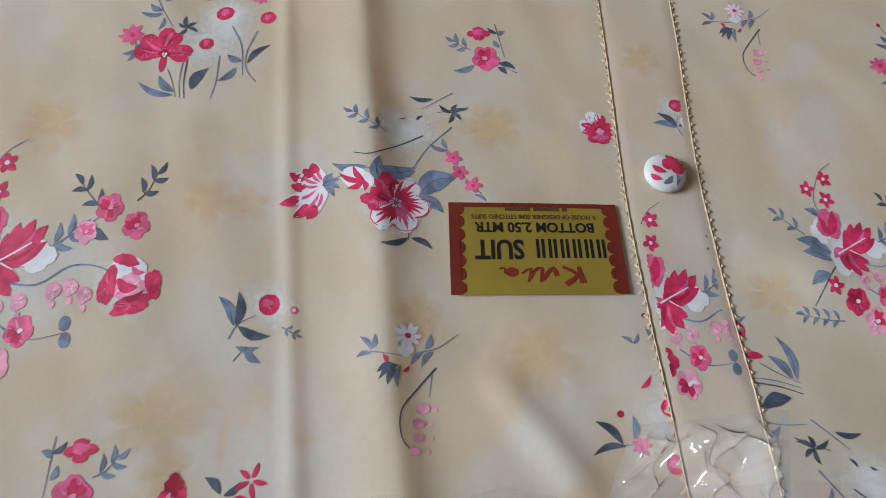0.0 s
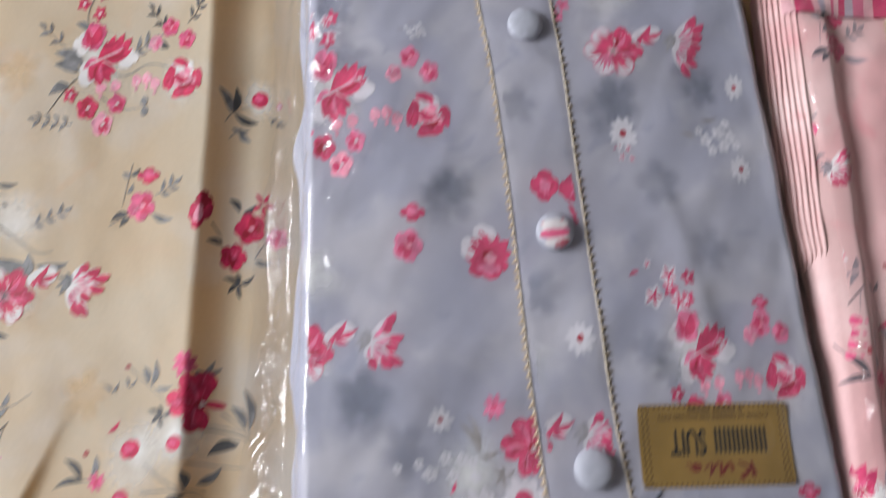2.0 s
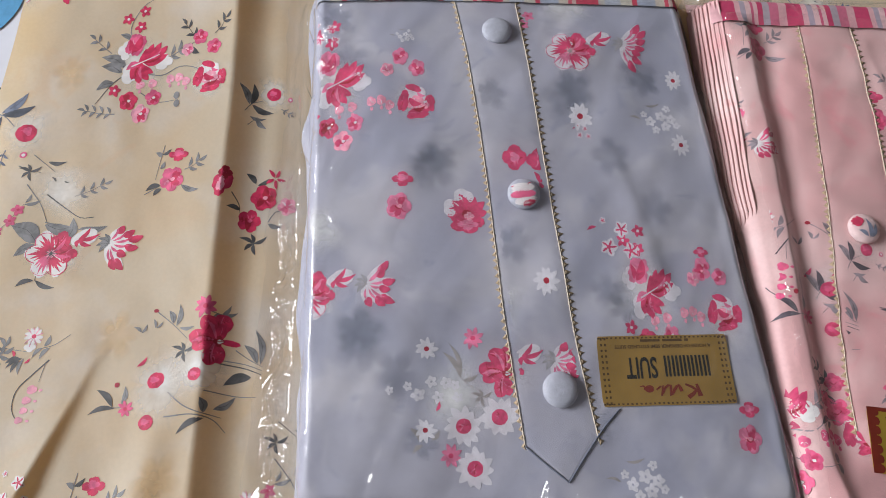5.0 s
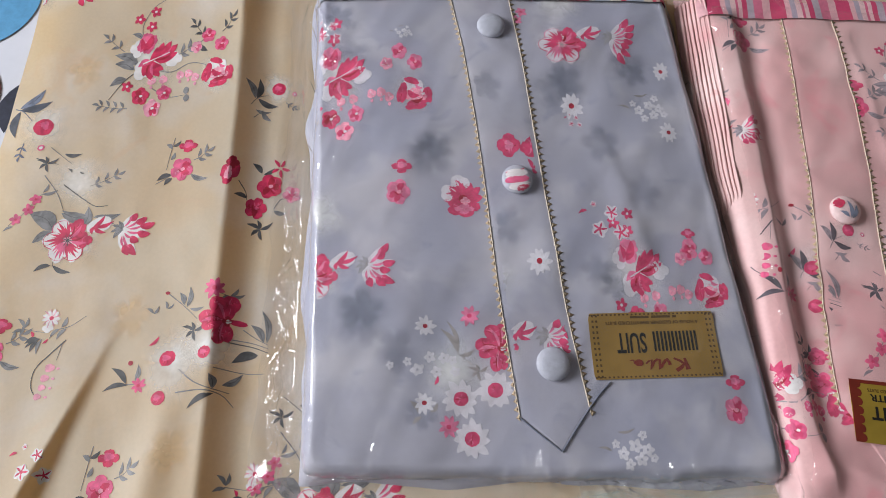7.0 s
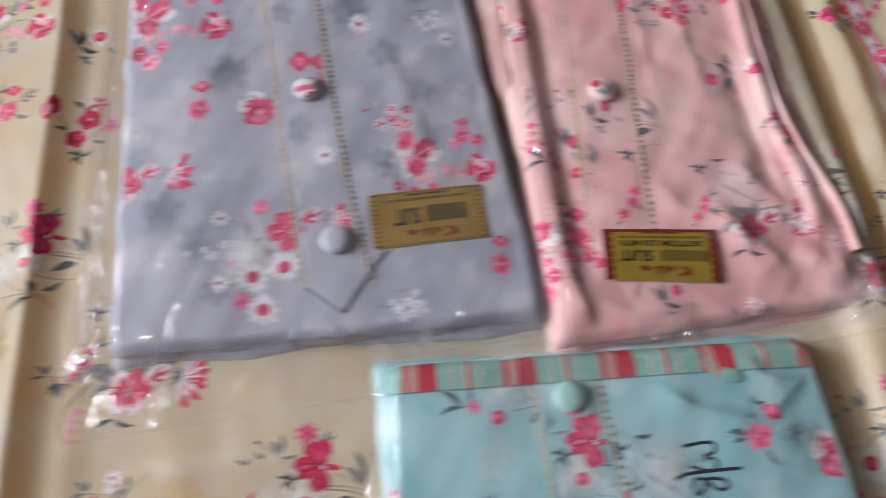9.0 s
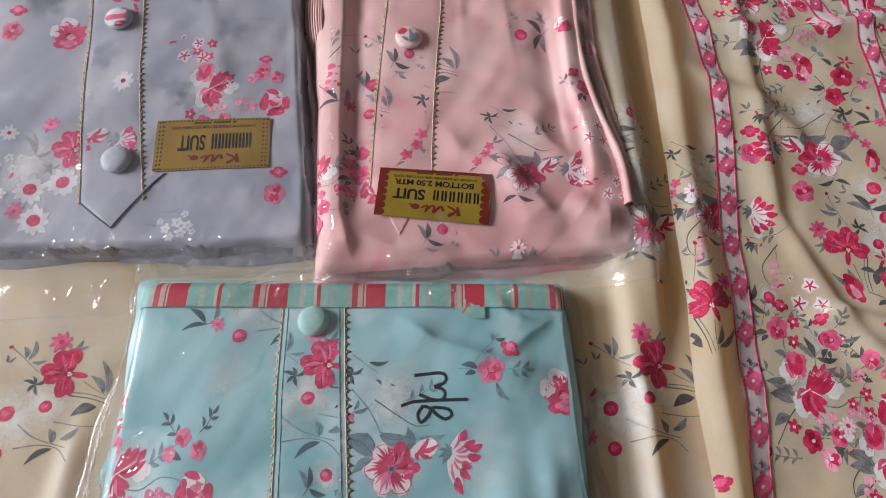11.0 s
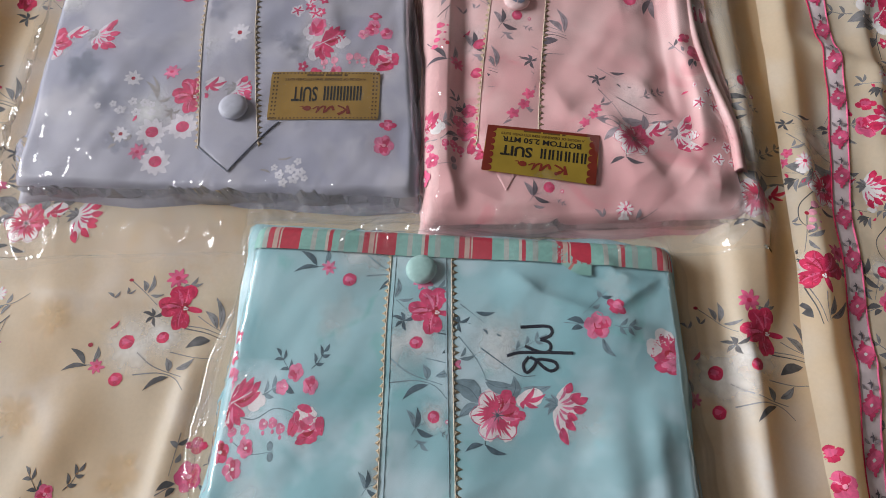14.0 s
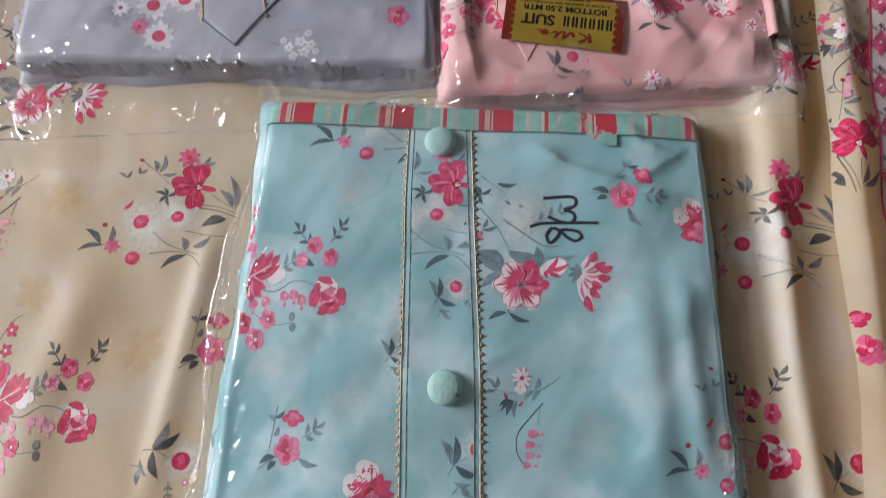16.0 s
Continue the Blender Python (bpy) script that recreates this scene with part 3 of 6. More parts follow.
        self.blob(*at(0.12, 0.08), r * 0.2, r * 0.24, "x", 4, 0.2, turn, 0.15, 5)
        self.blob(*at(0.16, 0.10), r * 0.13, r * 0.10, "w", 3, 0.2, turn, 0.15, 6)
        self.stem([at(-0.05, 0.0), at(0.12, 0.1), at(0.3, 0.05)], r * 0.05, "x", 7)

    def sprig(self, x0, y0, x1, y1, n, size, mat="g", w=0.34):
        """A twig with leaves in pairs."""
        self.stem([(x0, y0), ((x0 + x1) / 2 + 2, (y0 + y1) / 2 + 2), (x1, y1)], 1.4, mat)
        a0 = math.atan2(y1 - y0, x1 - x0)
        for i in range(n):
            t = (i + 0.6) / n
            x, y = x0 + (x1 - x0) * t, y0 + (y1 - y0) * t
            for sgn in (-1, 1):
                a = a0 + sgn * 0.85
                self.leaf(x, y, x + size * math.cos(a), y + size * math.sin(a), size * w, mat)
        self.leaf(x1, y1, x1 + size * math.cos(a0), y1 + size * math.sin(a0), size * w, mat)

    def asterisk(self, cx, cy, r, mat="d"):
        for a, q in ((200, 1.0), (250, 0.7), (330, 1.0), (75, 0.8), (140, 0.75)):
            self.leaf(cx, cy, cx + q * r * math.cos(radians(a)), cy + q * r * math.sin(radians(a)), r * 0.26, mat)


def bouquet(s, bare=False):
    """Crimson orchid with stems, seed dots and a fork of leaves."""
    s.wash(-75, 70, 75), s.wash(-20, 45, 60)
    s.orchid(5, -2, 33)
    s.star(-14, -55, 20, 8, "p", 20, heart="r")
    for x, y, a, b in ((-84, 62, 14, 12), (-90, 126, 12, 11), (-22, 53, 11, 10)):
        s.blob(x, y, a, b, "r", 0, 0, -30, 0.06)
        s.blob(x - 2, y - 1, a * 0.5, b * 0.4, "p", 3, 0.2, 0, 0.1, 4)
    s.leaf(-118, 40, -103, 24, 6, "r"), s.blob(-146, 68, 4, 4, "x"), s.blob(-98, -50, 4, 3, "x")
    s.star(-127, 105, 14, 7, "p", 0, heart="r")
    if bare:
        return
    s.leaf(10, -42, 33, -47, 6), s.leaf(10, -42, 22, -58, 6), s.leaf(10, -42, -2, -38, 5), s.stem([(-8, -48), (12, -42), (30, -46)], 1.4)
    s.leaf(-61, -24, -58, -60, 9), s.leaf(-66, -28, -76, -50, 10), s.leaf(-55, -21, -30, -23, 6), s.stem([(-95, -48), (-66, -26), (-40, -3)], 1.6)
    s.leaf(-118, -15, -132, -24, 5), s.leaf(-118, -14, -110, -28, 5), s.leaf(-96, -22, -100, -36, 5), s.leaf(-95, -22, -84, -32, 4)
    s.asterisk(-44, 17, 23, "d")
    s.leaf(-148, 102, -178, 75, 10, "d"), s.leaf(-144, 104, -186, 114, 8, "d"), s.leaf(-134, 98, -132, 70, 9), s.stem([(-150, 103), (-125, 103)], 1.6)
    s.stem([(12, 36), (50, 43), (78, 53)], 2.2, "d"), s.stem([(15, 31), (48, 36), (78, 46)], 1.8), s.stem([(34, 14), (55, 28), (78, 40)], 1.6)
    s.leaf(62, 57, 20, 70, 17, "d"), s.leaf(75, 37, 63, -20, 11), s.leaf(70, 35, 46, 5, 12)
    s.stem([(-62, 80), (-30, 103), (22, 120)], 2.2), s.stem([(-62, 118), (-20, 114), (10, 122), (30, 142)], 2.2), s.stem([(-5, 78), (40, 87), (72, 88)], 1.8)
    s.leaf(-2, 112, -10, 88, 12), s.leaf(10, 107, 40, 88, 11), s.leaf(0, 120, -40, 144, 10, "d")


def daisies(s):
    """Crimson orchid over white daisies, on the grey ground."""
    s.wash(-80, 40, 85)
    s.orchid(5, -2, 34)
    s.star(-48, -58, 20, 8, "p", 20, heart="r")
    for x, y, r in ((-66, 86, 34), (-5, 72, 36), (-48, 152, 34)):
        s.star(x, y, r, 11, "w", 10, w=0.44, heart=""), s.blob(x, y, r * 0.38, r * 0.36, "r", 0, 0, 0, 0.05, 5)
    for x, y, r in ((-128, -40, 20), (-130, 92, 20)):
        s.star(x, y, r, 9, "w", 0, w=0.4, heart="x")
    for x, y, r in ((-120, 14, 11), (-95, 16, 12), (-108, 40, 11), (-142, 36, 13), (-160, 22, 9), (-80, 20, 10), (-190, 28, 8), (-75, 40, 10)):
        s.star(x, y, r, 5, "w", 30, w=0.7, heart="")
    s.star(-88, 132, 19, 8, "p", 20, heart="r")
    s.leaf(-112, 62, -106, 46, 6, "r")
    s.leaf(-70, 8, -102, -36, 9, "d"), s.leaf(-70, 8, -90, -50, 8, "d"), s.leaf(-66, 12, -40, 2, 7, "d"), s.stem([(-70, 8), (-45, 28)], 1.5, "d")
    s.leaf(-136, 112, -156, 88, 9, "d"), s.leaf(-134, 115, -150, 128, 8, "d"), s.leaf(-120, 108, -106, 92, 8, "d"), s.asterisk(-34, 40, 20, "d")


def branch(s, bare=False):
    """Large veined flower on a bough with a bud and a side-seen blossom."""
    s.wash(-5, -120, 70), s.wash(0, 0, 62)
    if not bare:
        s.leaf(-30, -20, -85, -55, 34, "g"), s.leaf(-25, -55, 28, -50, 22, "g"), s.leaf(40, -48, 90, -52, 14, "g"), s.leaf(20, -25, 25, -68, 18, "g"), s.leaf(-30, -15, -70, 5, 18, "g")
        s.stem([(-72, -135), (-40, -95), (-20, -55)], 2.0), s.stem([(-32, -115), (10, -85), (38, -68), (62, -69)], 2.4, "d"), s.stem([(-25, -60), (20, -50), (60, -40), (100, -20)], 2.0)
        s.leaf(-42, -181, -6, -181, 8, "d"), s.stem([(-70, -195), (-25, -160)], 1.6), s.asterisk(-72, -160, 24, "d"), s.stem([(-95, -172), (-50, -158)], 1.4, "d")
        s.sprig(20, -110, 70, -135, 3, 17), s.leaf(-20, -140, -30, -150, 4, "d"), s.leaf(-5, -142, 5, -138, 3, "d")
        s.leaf(-28, 48, -58, 60, 9, "d"), s.leaf(-25, 48, 12, 62, 9, "d"), s.stem([(-25, 30), (-25, 50)], 1.5, "d")
    s.veined(-4, 0, 45, 0)
    s.bud(52, -30, 24, -20), s.half(94, -18, 54, 10, 7)
    for x, y in ((-88, -62), (-108, -42), (-78, -84)):
        s.star(x, y, 13, 5, "p", self_turn(x), w=0.62, heart="r")
    if not bare:
        s.stem([(-120, -30), (-95, -55), (-70, -95)], 1.3), s.leaf(-110, -28, -128, -18, 5), s.leaf(-70, -95, -40, -104, 7), s.leaf(-68, -98, -60, -116, 6)


def self_turn(x):
    return (x * 7) % 360


def pair(s, bare=False):
    """Two small roses one above the other, with grey sprigs."""
    s.blob(4, -36, 15, 10, "r", 4, 0.2, 0, 0.08), s.blob(4, -38, 8, 5, "p", 3, 0.2, 0, 0.1, 4)
    s.rose(-2, 5, 19, "p", "r", "l", 19)
    if bare:
        return
    s.sprig(18, -10, 40, -24, 2, 17, "g"), s.leaf(15, 15, 48, 24, 9), s.leaf(-20, 14, -44, 24, 9, "d"), s.leaf(-18, 20, -30, 32, 8, "d")
    s.stem([(-22, -52), (-26, -25), (-30, 5)], 1.4), s.leaf(-24, -32, -36, -40, 7), s.leaf(-24, -36, -10, -46, 6, "d"), s.leaf(-24, -12, -18, -25, 7), s.stem([(-45, 30), (-15, 12)], 1.4)


def cluster(s, bare=False):
    """Heavy double flower with a bough to an open rose, small blossoms and hanging bells."""
    s.wash(-10, 0, 60), s.wash(110, 30, 38)
    if not bare:
        s.stem([(-10, 15), (30, 22), (60, 8), (90, 12), (112, 28)], 2.0), s.stem([(20, 0), (60, -20), (95, -40)], 1.6)
        s.leaf(-30, 10, -75, -8, 18, "g"), s.leaf(-35, 18, -72, 8, 16, "g"), s.leaf(-45, 35, -72, 48, 13, "g"), s.stem([(-20, 15), (-45, 35), (-70, 70)], 1.8, "d")
        s.sprig(-35, 85, -84, 80, 4, 13, "g"), s.sprig(35, -8, 58, -22, 2, 18, "g")
        s.sprig(85, -35, 62, -62, 2, 15, "d"), s.sprig(115, -45, 132, -68, 2, 15, "d"), s.leaf(75, -25, 92, -12, 9, "d")
        s.sprig(-60, -15, -92, -38, 2, 15, "g"), s.stem([(-25, -30), (-35, -60), (-20, -95), (0, -110)], 1.5), s.leaf(-30, -38, -52, -48, 9, "g")
        s.stem([(0, 50), (30, 65), (65, 62)], 1.5), s.blob(62, 55, 5, 6, "g"), s.blob(64, 68, 5, 6, "g")
    s.blob(-36, -20, 13, 15, "w", 4, 0.15), s.blob(28, -2, 17, 13, "w", 4, 0.12), s.blob(-22, 20, 14, 16, "w", 3, 0.15)
    s.blob(-22, -30, 16, 19, "p", 4, 0.12, 20, 0.12, 4), s.leaf(-26, -16, -14, -46, 13, "r", 5, 0.1, 0.6), s.leaf(-30, -18, -34, -40, 8, "r", 5)
    for x1, y1, w in ((34, -28, 17), (22, -34, 15), (36, -14, 13), (8, -32, 14), (-2, -24, 11)):
        s.leaf(-10, 4, x1, y1, w, "r", 4, 0.08, 0.6)
    for x1, y1, w in ((-18, 30, 15), (-4, 36, 16), (10, 30, 14), (16, 18, 12)):
        s.leaf(-8, 2, x1, y1, w, "r", 4, 0.08, 0.55)
    s.leaf(-8, 2, -30, 14, 12, "p", 4), s.leaf(-6, 6, 0, 30, 5, "p", 5), s.leaf(2, -4, 24, -24, 5, "p", 5), s.leaf(-4, 0, 26, -12, 4, "x", 5), s.leaf(-10, 8, -12, 26, 4, "x", 5)
    s.stem([(-22, 8), (-2, -2), (22, -14)], 2.2, "w", 6), s.stem([(-4, 2), (8, 8)], 1.6, "w", 6)
    s.blob(114, 20, 19, 15, "w", 4, 0.14, 10, 0.07), s.blob(117, 31, 17, 12, "l", 4, 0.15, 0, 0.1, 3.4)
    s.blob(96, 27, 8, 16, "r", 3, 0.12, 12, 0.08, 4), s.blob(119, 44, 18, 7.5, "r", 4, 0.14, -14, 0.08, 4), s.blob(137, 28, 7, 12, "r", 3, 0.14, -12, 0.08, 4), s.blob(111, 7, 12, 5, "r", 3, 0.1, 14, 0.08, 4)
    s.leaf(104, 22, 124, 30, 9, "r", 5, 0.2, 0.6), s.leaf(110, 38, 130, 32, 6, "x", 5, 0.2), s.leaf(116, 12, 130, 18, 5, "p", 5, 0.2)
    for x, y, r, m in ((90, -40, 12, "p"), (116, -23, 12, "p"), (70, -20, 10, "l")):
        s.rose(x, y, r, m, "r" if m == "p" else "p", "l")
    for x, y, r, m in ((-17, 64, 14, "r"), (23, 58, 12, "p"), (6, 84, 14, "l")):
        s.rose(x, y, r, m, "x" if m == "r" else "r", "w")
    for x, y in ((-2, 38), (18, 35), (47, 28), (62, 26), (75, 33)):
        s.blob(x, y, 7, 7, "l", 3, 0.12, 0, 0.05), s.blob(x + 1, y + 11, 2.5, 3, "l")
    for x, y in ((-42, -74), (-15, -88), (-18, -61), (-42, 48)):
        s.star(x, y, 11, 5, "r", self_turn(x), w=0.6, heart="w")


def bells(s, bare=False):
    """Small pale daisy with twigs, and a bent twig of hanging bells."""
    s.star(-5, -12, 17, 9, "w", 0, w=0.36, heart="r"), s.star(-5, -12, 18, 9, "l", 20, w=0.12, heart="")
    s.blob(-8, 5, 9, 7, "w", 4, 0.15)
    s.leaf(-30, 20, -35, 10, 5, "r"), s.leaf(-12, 30, -4, 22, 4, "r")
    if not bare:
        s.stem([(-50, 6), (-25, 10), (-10, 12)], 1.3), s.leaf(-48, 4, -62, -12, 6), s.leaf(-48, 8, -66, 12, 6), s.leaf(-48, 4, -44, -14, 6)
        s.stem([(5, 8), (30, 2), (55, -14)], 1.4), s.leaf(15, 4, 22, -14, 8), s.leaf(12, 6, -2, 22, 6), s.leaf(24, 6, 10, 24, 7)
        s.leaf(-20, 22, -42, 30, 8, "d"), s.leaf(-20, 26, -30, 44, 7, "d"), s.leaf(-14, 22, -18, 48, 6), s.leaf(-16, 22, -40, 38, 6, "d")
    s.stem([(27, 25), (5, 48), (-14, 72), (-14, 100), (0, 118)], 2.2, "d")
    s.stem([(22, 32), (18, 58)], 1.2)
    for x, y, r in ((10, 70, 8), (5, 86, 7), (4, 101, 6), (0, 115, 6)):
        s.blob(x, y, r, r * 0.8, "l", 3, 0.12), s.blob(x + 14, y + 1, 3, 2, "l")


def trio(s, bare=False):
    """Three dark crimson blossoms with twigs."""
    s.blob(-45, -25, 13, 24, "r", 4, 0.18, 15, 0.1), s.blob(-47, -20, 6, 12, "l", 3, 0.2, 10, 0.1, 4), s.blob(-42, -40, 9, 10, "x", 4, 0.2, 0, 0.1, 4)
    s.rose(20, -5, 20, "r", "x", "l"), s.rose(0, 34, 17, "r", "x", "p"), s.rose(58, 8, 14, "l", "p", "p"), s.star(36, -38, 18, 5, "r", 10, w=0.3, heart="")
    if bare:
        return
    s.leaf(5, -28, -12, -45, 9, "d"), s.leaf(8, -26, 26, -38, 7, "d"), s.stem([(-30, -10), (-18, 8), (-15, 22)], 1.8, "d"), s.leaf(-15, 18, -35, 14, 8, "d")
    s.stem([(30, 35), (40, 18), (55, 15)], 1.6), s.leaf(30, 38, 52, 42, 8), s.asterisk(10, 70, 24, "d")


def fork(s, bare=False):
    """A fork of slate leaves beside one crimson dot."""
    s.wash(35, -12, 40)
    s.leaf(0, 8, 2, -28, 11, "d"), s.leaf(-2, 8, -20, -24, 11, "g"), s.leaf(2, 8, 38, 20, 10, "d"), s.leaf(10, 30, 28, 46, 8, "g"), s.leaf(0, 28, 26, 30, 6, "g")
    s.stem([(-8, 20), (2, 6), (22, -2)], 1.5), s.stem([(-2, 42), (12, 28)], 1.3)
    s.blob(36, -12, 12, 11, "r", 0, 0, 0, 0.06), s.blob(34, -14, 6, 4, "p", 3, 0.2, 0, 0.1, 4)
    s.blob(64, -4, 4, 4, "p"), s.blob(64, -4, 2, 2, "w", level=4), s.sprig(50, 12, 66, 20, 2, 8, "g")


def single(s, bare=False):
    """One crimson blossom with white upper petals."""
    s.blob(-6, -28, 17, 14, "w", 3, 0.12), s.blob(-26, -10, 14, 14, "w", 3, 0.12)
    s.star(0, 0, 36, 9, "r", 170, 240, 0.46, heart="x"), s.blob(0, 14, 28, 18, "r", 5, 0.1, 0, 0.06), s.blob(4, 4, 8, 7, "l", 4, 0.2, 0, 0.1, 6), s.blob(2, 18, 16, 8, "p", 4, 0.2, 0, 0.1, 4)


def blossoms(s, bare=False):
    """A handful of small white blossoms with pink streaks."""
    for x, y, r in ((0, 8, 16), (24, -20, 14), (36, 14, 15), (-6, -34, 6)):
        s.star(x, y, r, 5, "w", self_turn(x), w=0.75, heart="r"), s.star(x, y, r * 0.85, 5, "r", self_turn(x), w=0.26, heart="", level=5)
    s.leaf(-18, -24, -34, -18, 5, "r")


def whites(s, bare=False):
    """Small white blossoms without leaves."""
    for x, y, r in ((0, 0, 13), (-22, 12, 12), (20, 6, 12), (8, 22, 12), (-12, 30, 10), (30, 20, 9), (14, -18, 9), (-34, -4, 8)):
        s.star(x, y, r, 5, "w", self_turn(x), w=0.72, heart="")
    s.leaf(-40, 8, -66, 2, 5, "d"), s.leaf(-30, -24, 2, -30, 5, "d")


def daisy(s, bare=False):
    s.star(0, 0, 22, 10, "w", 0, w=0.4, heart="x")


def twins(s, bare=False):
    s.blob(-20, 0, 19, 20, "r", 4, 0.14, 30, 0.07), s.blob(22, 2, 17, 22, "r", 4, 0.14, 60, 0.07), s.blob(-20, 0, 8, 8, "p", 3, 0.2, 0, 0.1, 4), s.leaf(20, 42, 12, 24, 7, "r"), s.leaf(20, 42, 32, 30, 7, "r"), s.leaf(20, 42, 30, 52, 6, "r")


def puff(s, bare=False):
    """A faint cloud of dye shaped like a blossom."""
    s.blob(0, 0, 36, 31, "a", 5, 0.26, s.rng.uniform(0, 120), 0.05, 0, 0.35)


def shade(s, bare=False):
    """A dim grey blossom, printed as if out of focus."""
    s.blob(0, 0, 38, 33, "a", 5, 0.30, s.rng.uniform(0, 90), 0.04, 0, 0.5)


class Cloth:
    def __init__(self, thing, height, inside, palette, lift=0.0):
        self.thing, self.height, self.inside, self.palette, self.lift, self.count = thing, height, inside, palette, lift, 0


# millimetres to the unit of each motif, across and along
UNITS = {bouquet: (0.376, 0.376), daisies: (0.34, 0.345), branch: (0.345, 0.345), pair: (0.395, 0.44), cluster: (0.416, 0.50), bells: (0.38, 0.39),
         trio: (0.40, 0.43), fork: (0.41, 0.47), single: (0.37, 0.40), blossoms: (0.38, 0.42), whites: (0.34, 0.34), daisy: (0.41, 0.49), twins: (0.38, 0.42), puff: (0.45, 0.45), shade: (0.45, 0.45)}

NAMES = {bouquet: "printed_orchid_spray", daisies: "printed_daisy_spray", branch: "printed_flower_branch", pair: "printed_rosebud_twig", cluster: "printed_rose_spray", bells: "printed_bell_twig",
         trio: "printed_blossom_trio", fork: "printed_leaf_fork", single: "printed_flower", blossoms: "printed_blossom_twig", whites: "printed_white_blossom_twig", daisy: "printed_daisy", twins: "printed_flower_pair", puff: "printed_wash", shade: "printed_shadow_blossom"}


def stamp(cloth, motif, x, y, turn=-7.0, size=1.0, mirror=False, bare=False, palette=None):
    """Prints a motif on a cloth; turn in degrees, size as a share of the usual one."""
    cloth.count += 1
    s = Spray(UNITS[motif][0] * size, UNITS[motif][1] * size, 11 + cloth.count * 3)
    motif(s, bare) if motif is not daisies else motif(s)
    c, q = math.cos(radians(turn)), math.sin(radians(turn))
    pal = PALETTES[palette or cloth.palette]
    mats, verts, faces, which, fades = [], [], [], [], []
    patches = sorted(s.patches, key=lambda p: p[3])
    every = np.vstack([p[0] for p in patches])
    ex = -every[:, 0] if mirror else every[:, 0]
    ex, ey = x + ex * c - every[:, 1] * q, y + ex * q + every[:, 1] * c
    fine = cloth.inside(ex, ey)
    if not fine.any():
        return None
    ez = cloth.height(ex, ey) + 0.00009 + cloth.lift
    base = done = 0
    for v, f, mat, level, fade in patches:
        n = len(v)
        wx, wy, wz, ok = (w[done : done + n] for w in (ex, ey, ez, fine))
        done += n
        keep = [g for g in f if all(ok[i] for i in g)]
        if not keep:
            continue
        if pal[mat] not in mats:
            mats.append(pal[mat])
        verts.append(np.stack([wx, wy, wz + 0.000012 * level], -1))
        faces += [tuple(base + i for i in (g[::-1] if not mirror else g)) for g in keep]
        which += [mats.index(pal[mat])] * len(keep)
        fades.append(np.ones(n) if fade is None else np.array(fade))
        base += n
    if not faces:
        return None
    used = sorted({i for g in faces for i in g})
    back = {j: i for i, j in enumerate(used)}
    V, F = np.vstack(verts)[used], np.concatenate(fades)[used]
    ob = mesh_object(NAMES[motif], V, [tuple(back[i] for i in g) for g in faces], mats, cloth.thing, which, fade=F)
    return ob


# ---- the unseen room, closed round the bed to shape the fill light ----
def box(bm, x0, x1, y0, y1, z0, z1):
    m = Matrix.Translation(((x0 + x1) / 2, (y0 + y1) / 2, (z0 + z1) / 2)) @ Matrix.Diagonal((x1 - x0, y1 - y0, z1 - z0, 1))
    bmesh.ops.create_cube(bm, size=1, matrix=m)


def structure(name, boxes, material, label, category):
    bm = bmesh.new()
    for b in boxes:
        box(bm, *b)
    me = bpy.data.meshes.new(name)
    bm.to_mesh(me)
    bm.free()
    me.materials.append(material)
    return tagged(new(name, me), label, category, kind="structure")


X0, X1, Y0, Y1, Z0, Z1 = -4.2, 2.8, -2.6, 3.4, -0.55, 3.1
structure("floor", [(X0, X1, Y0, Y1, Z0 - 0.1, Z0)], FLOOR_TILE, "plain grey-brown stone floor under the bed", "floor")
structure("ceiling", [(X0, X1, Y0, Y1, Z1, Z1 + 0.1)], WALL, "plain unseen ceiling over the bed, tinted to warm the fill light", "ceiling")
structure("wall_east", [(X1, X1 + 0.15, Y0, Y1, Z0, Z1)], WALL, "plain unseen wall of the room, tinted to warm the fill light", "wall")
structure("wall_south", [(X0, X1, Y0 - 0.15, Y0, Z0, Z1)], WALL, "plain unseen wall of the room, tinted to warm the fill light", "wall")
structure("wall_north", [(X0, X1, Y1, Y1 + 0.15, Z0, Z1)], WALL, "plain unseen wall of the room, tinted to warm the fill light", "wall")
WY0, WY1, WZ0, WZ1 = 0.0, 2.3, 1.2, 2.9
structure("wall_west", [(X0 - 0.15, X0, Y0, WY0, Z0, Z1), (X0 - 0.15, X0, WY1, Y1, Z0, Z1), (X0 - 0.15, X0, WY0, WY1, Z0, WZ0), (X0 - 0.15, X0, WY0, WY1, WZ1, Z1)],
          WALL, "plain unseen wall with a window opening, tinted to warm the fill light", "wall")
window_lamp("window_light", (X0 - 0.02, (WY0 + WY1) / 2, (WZ0 + WZ1) / 2), (0.1, 0.2, 0.0), WY1 - WY0, WZ1 - WZ0, LAMP, (0.925, 0.97, 1.0))

# ---- the bed sheet ----
bed_relief = waves(3, 9, 0.15, 0.6)
BED_Z = -0.010


def bed_height(x, y):
    return BED_Z + 0.0015 * bed_relief(x, y)


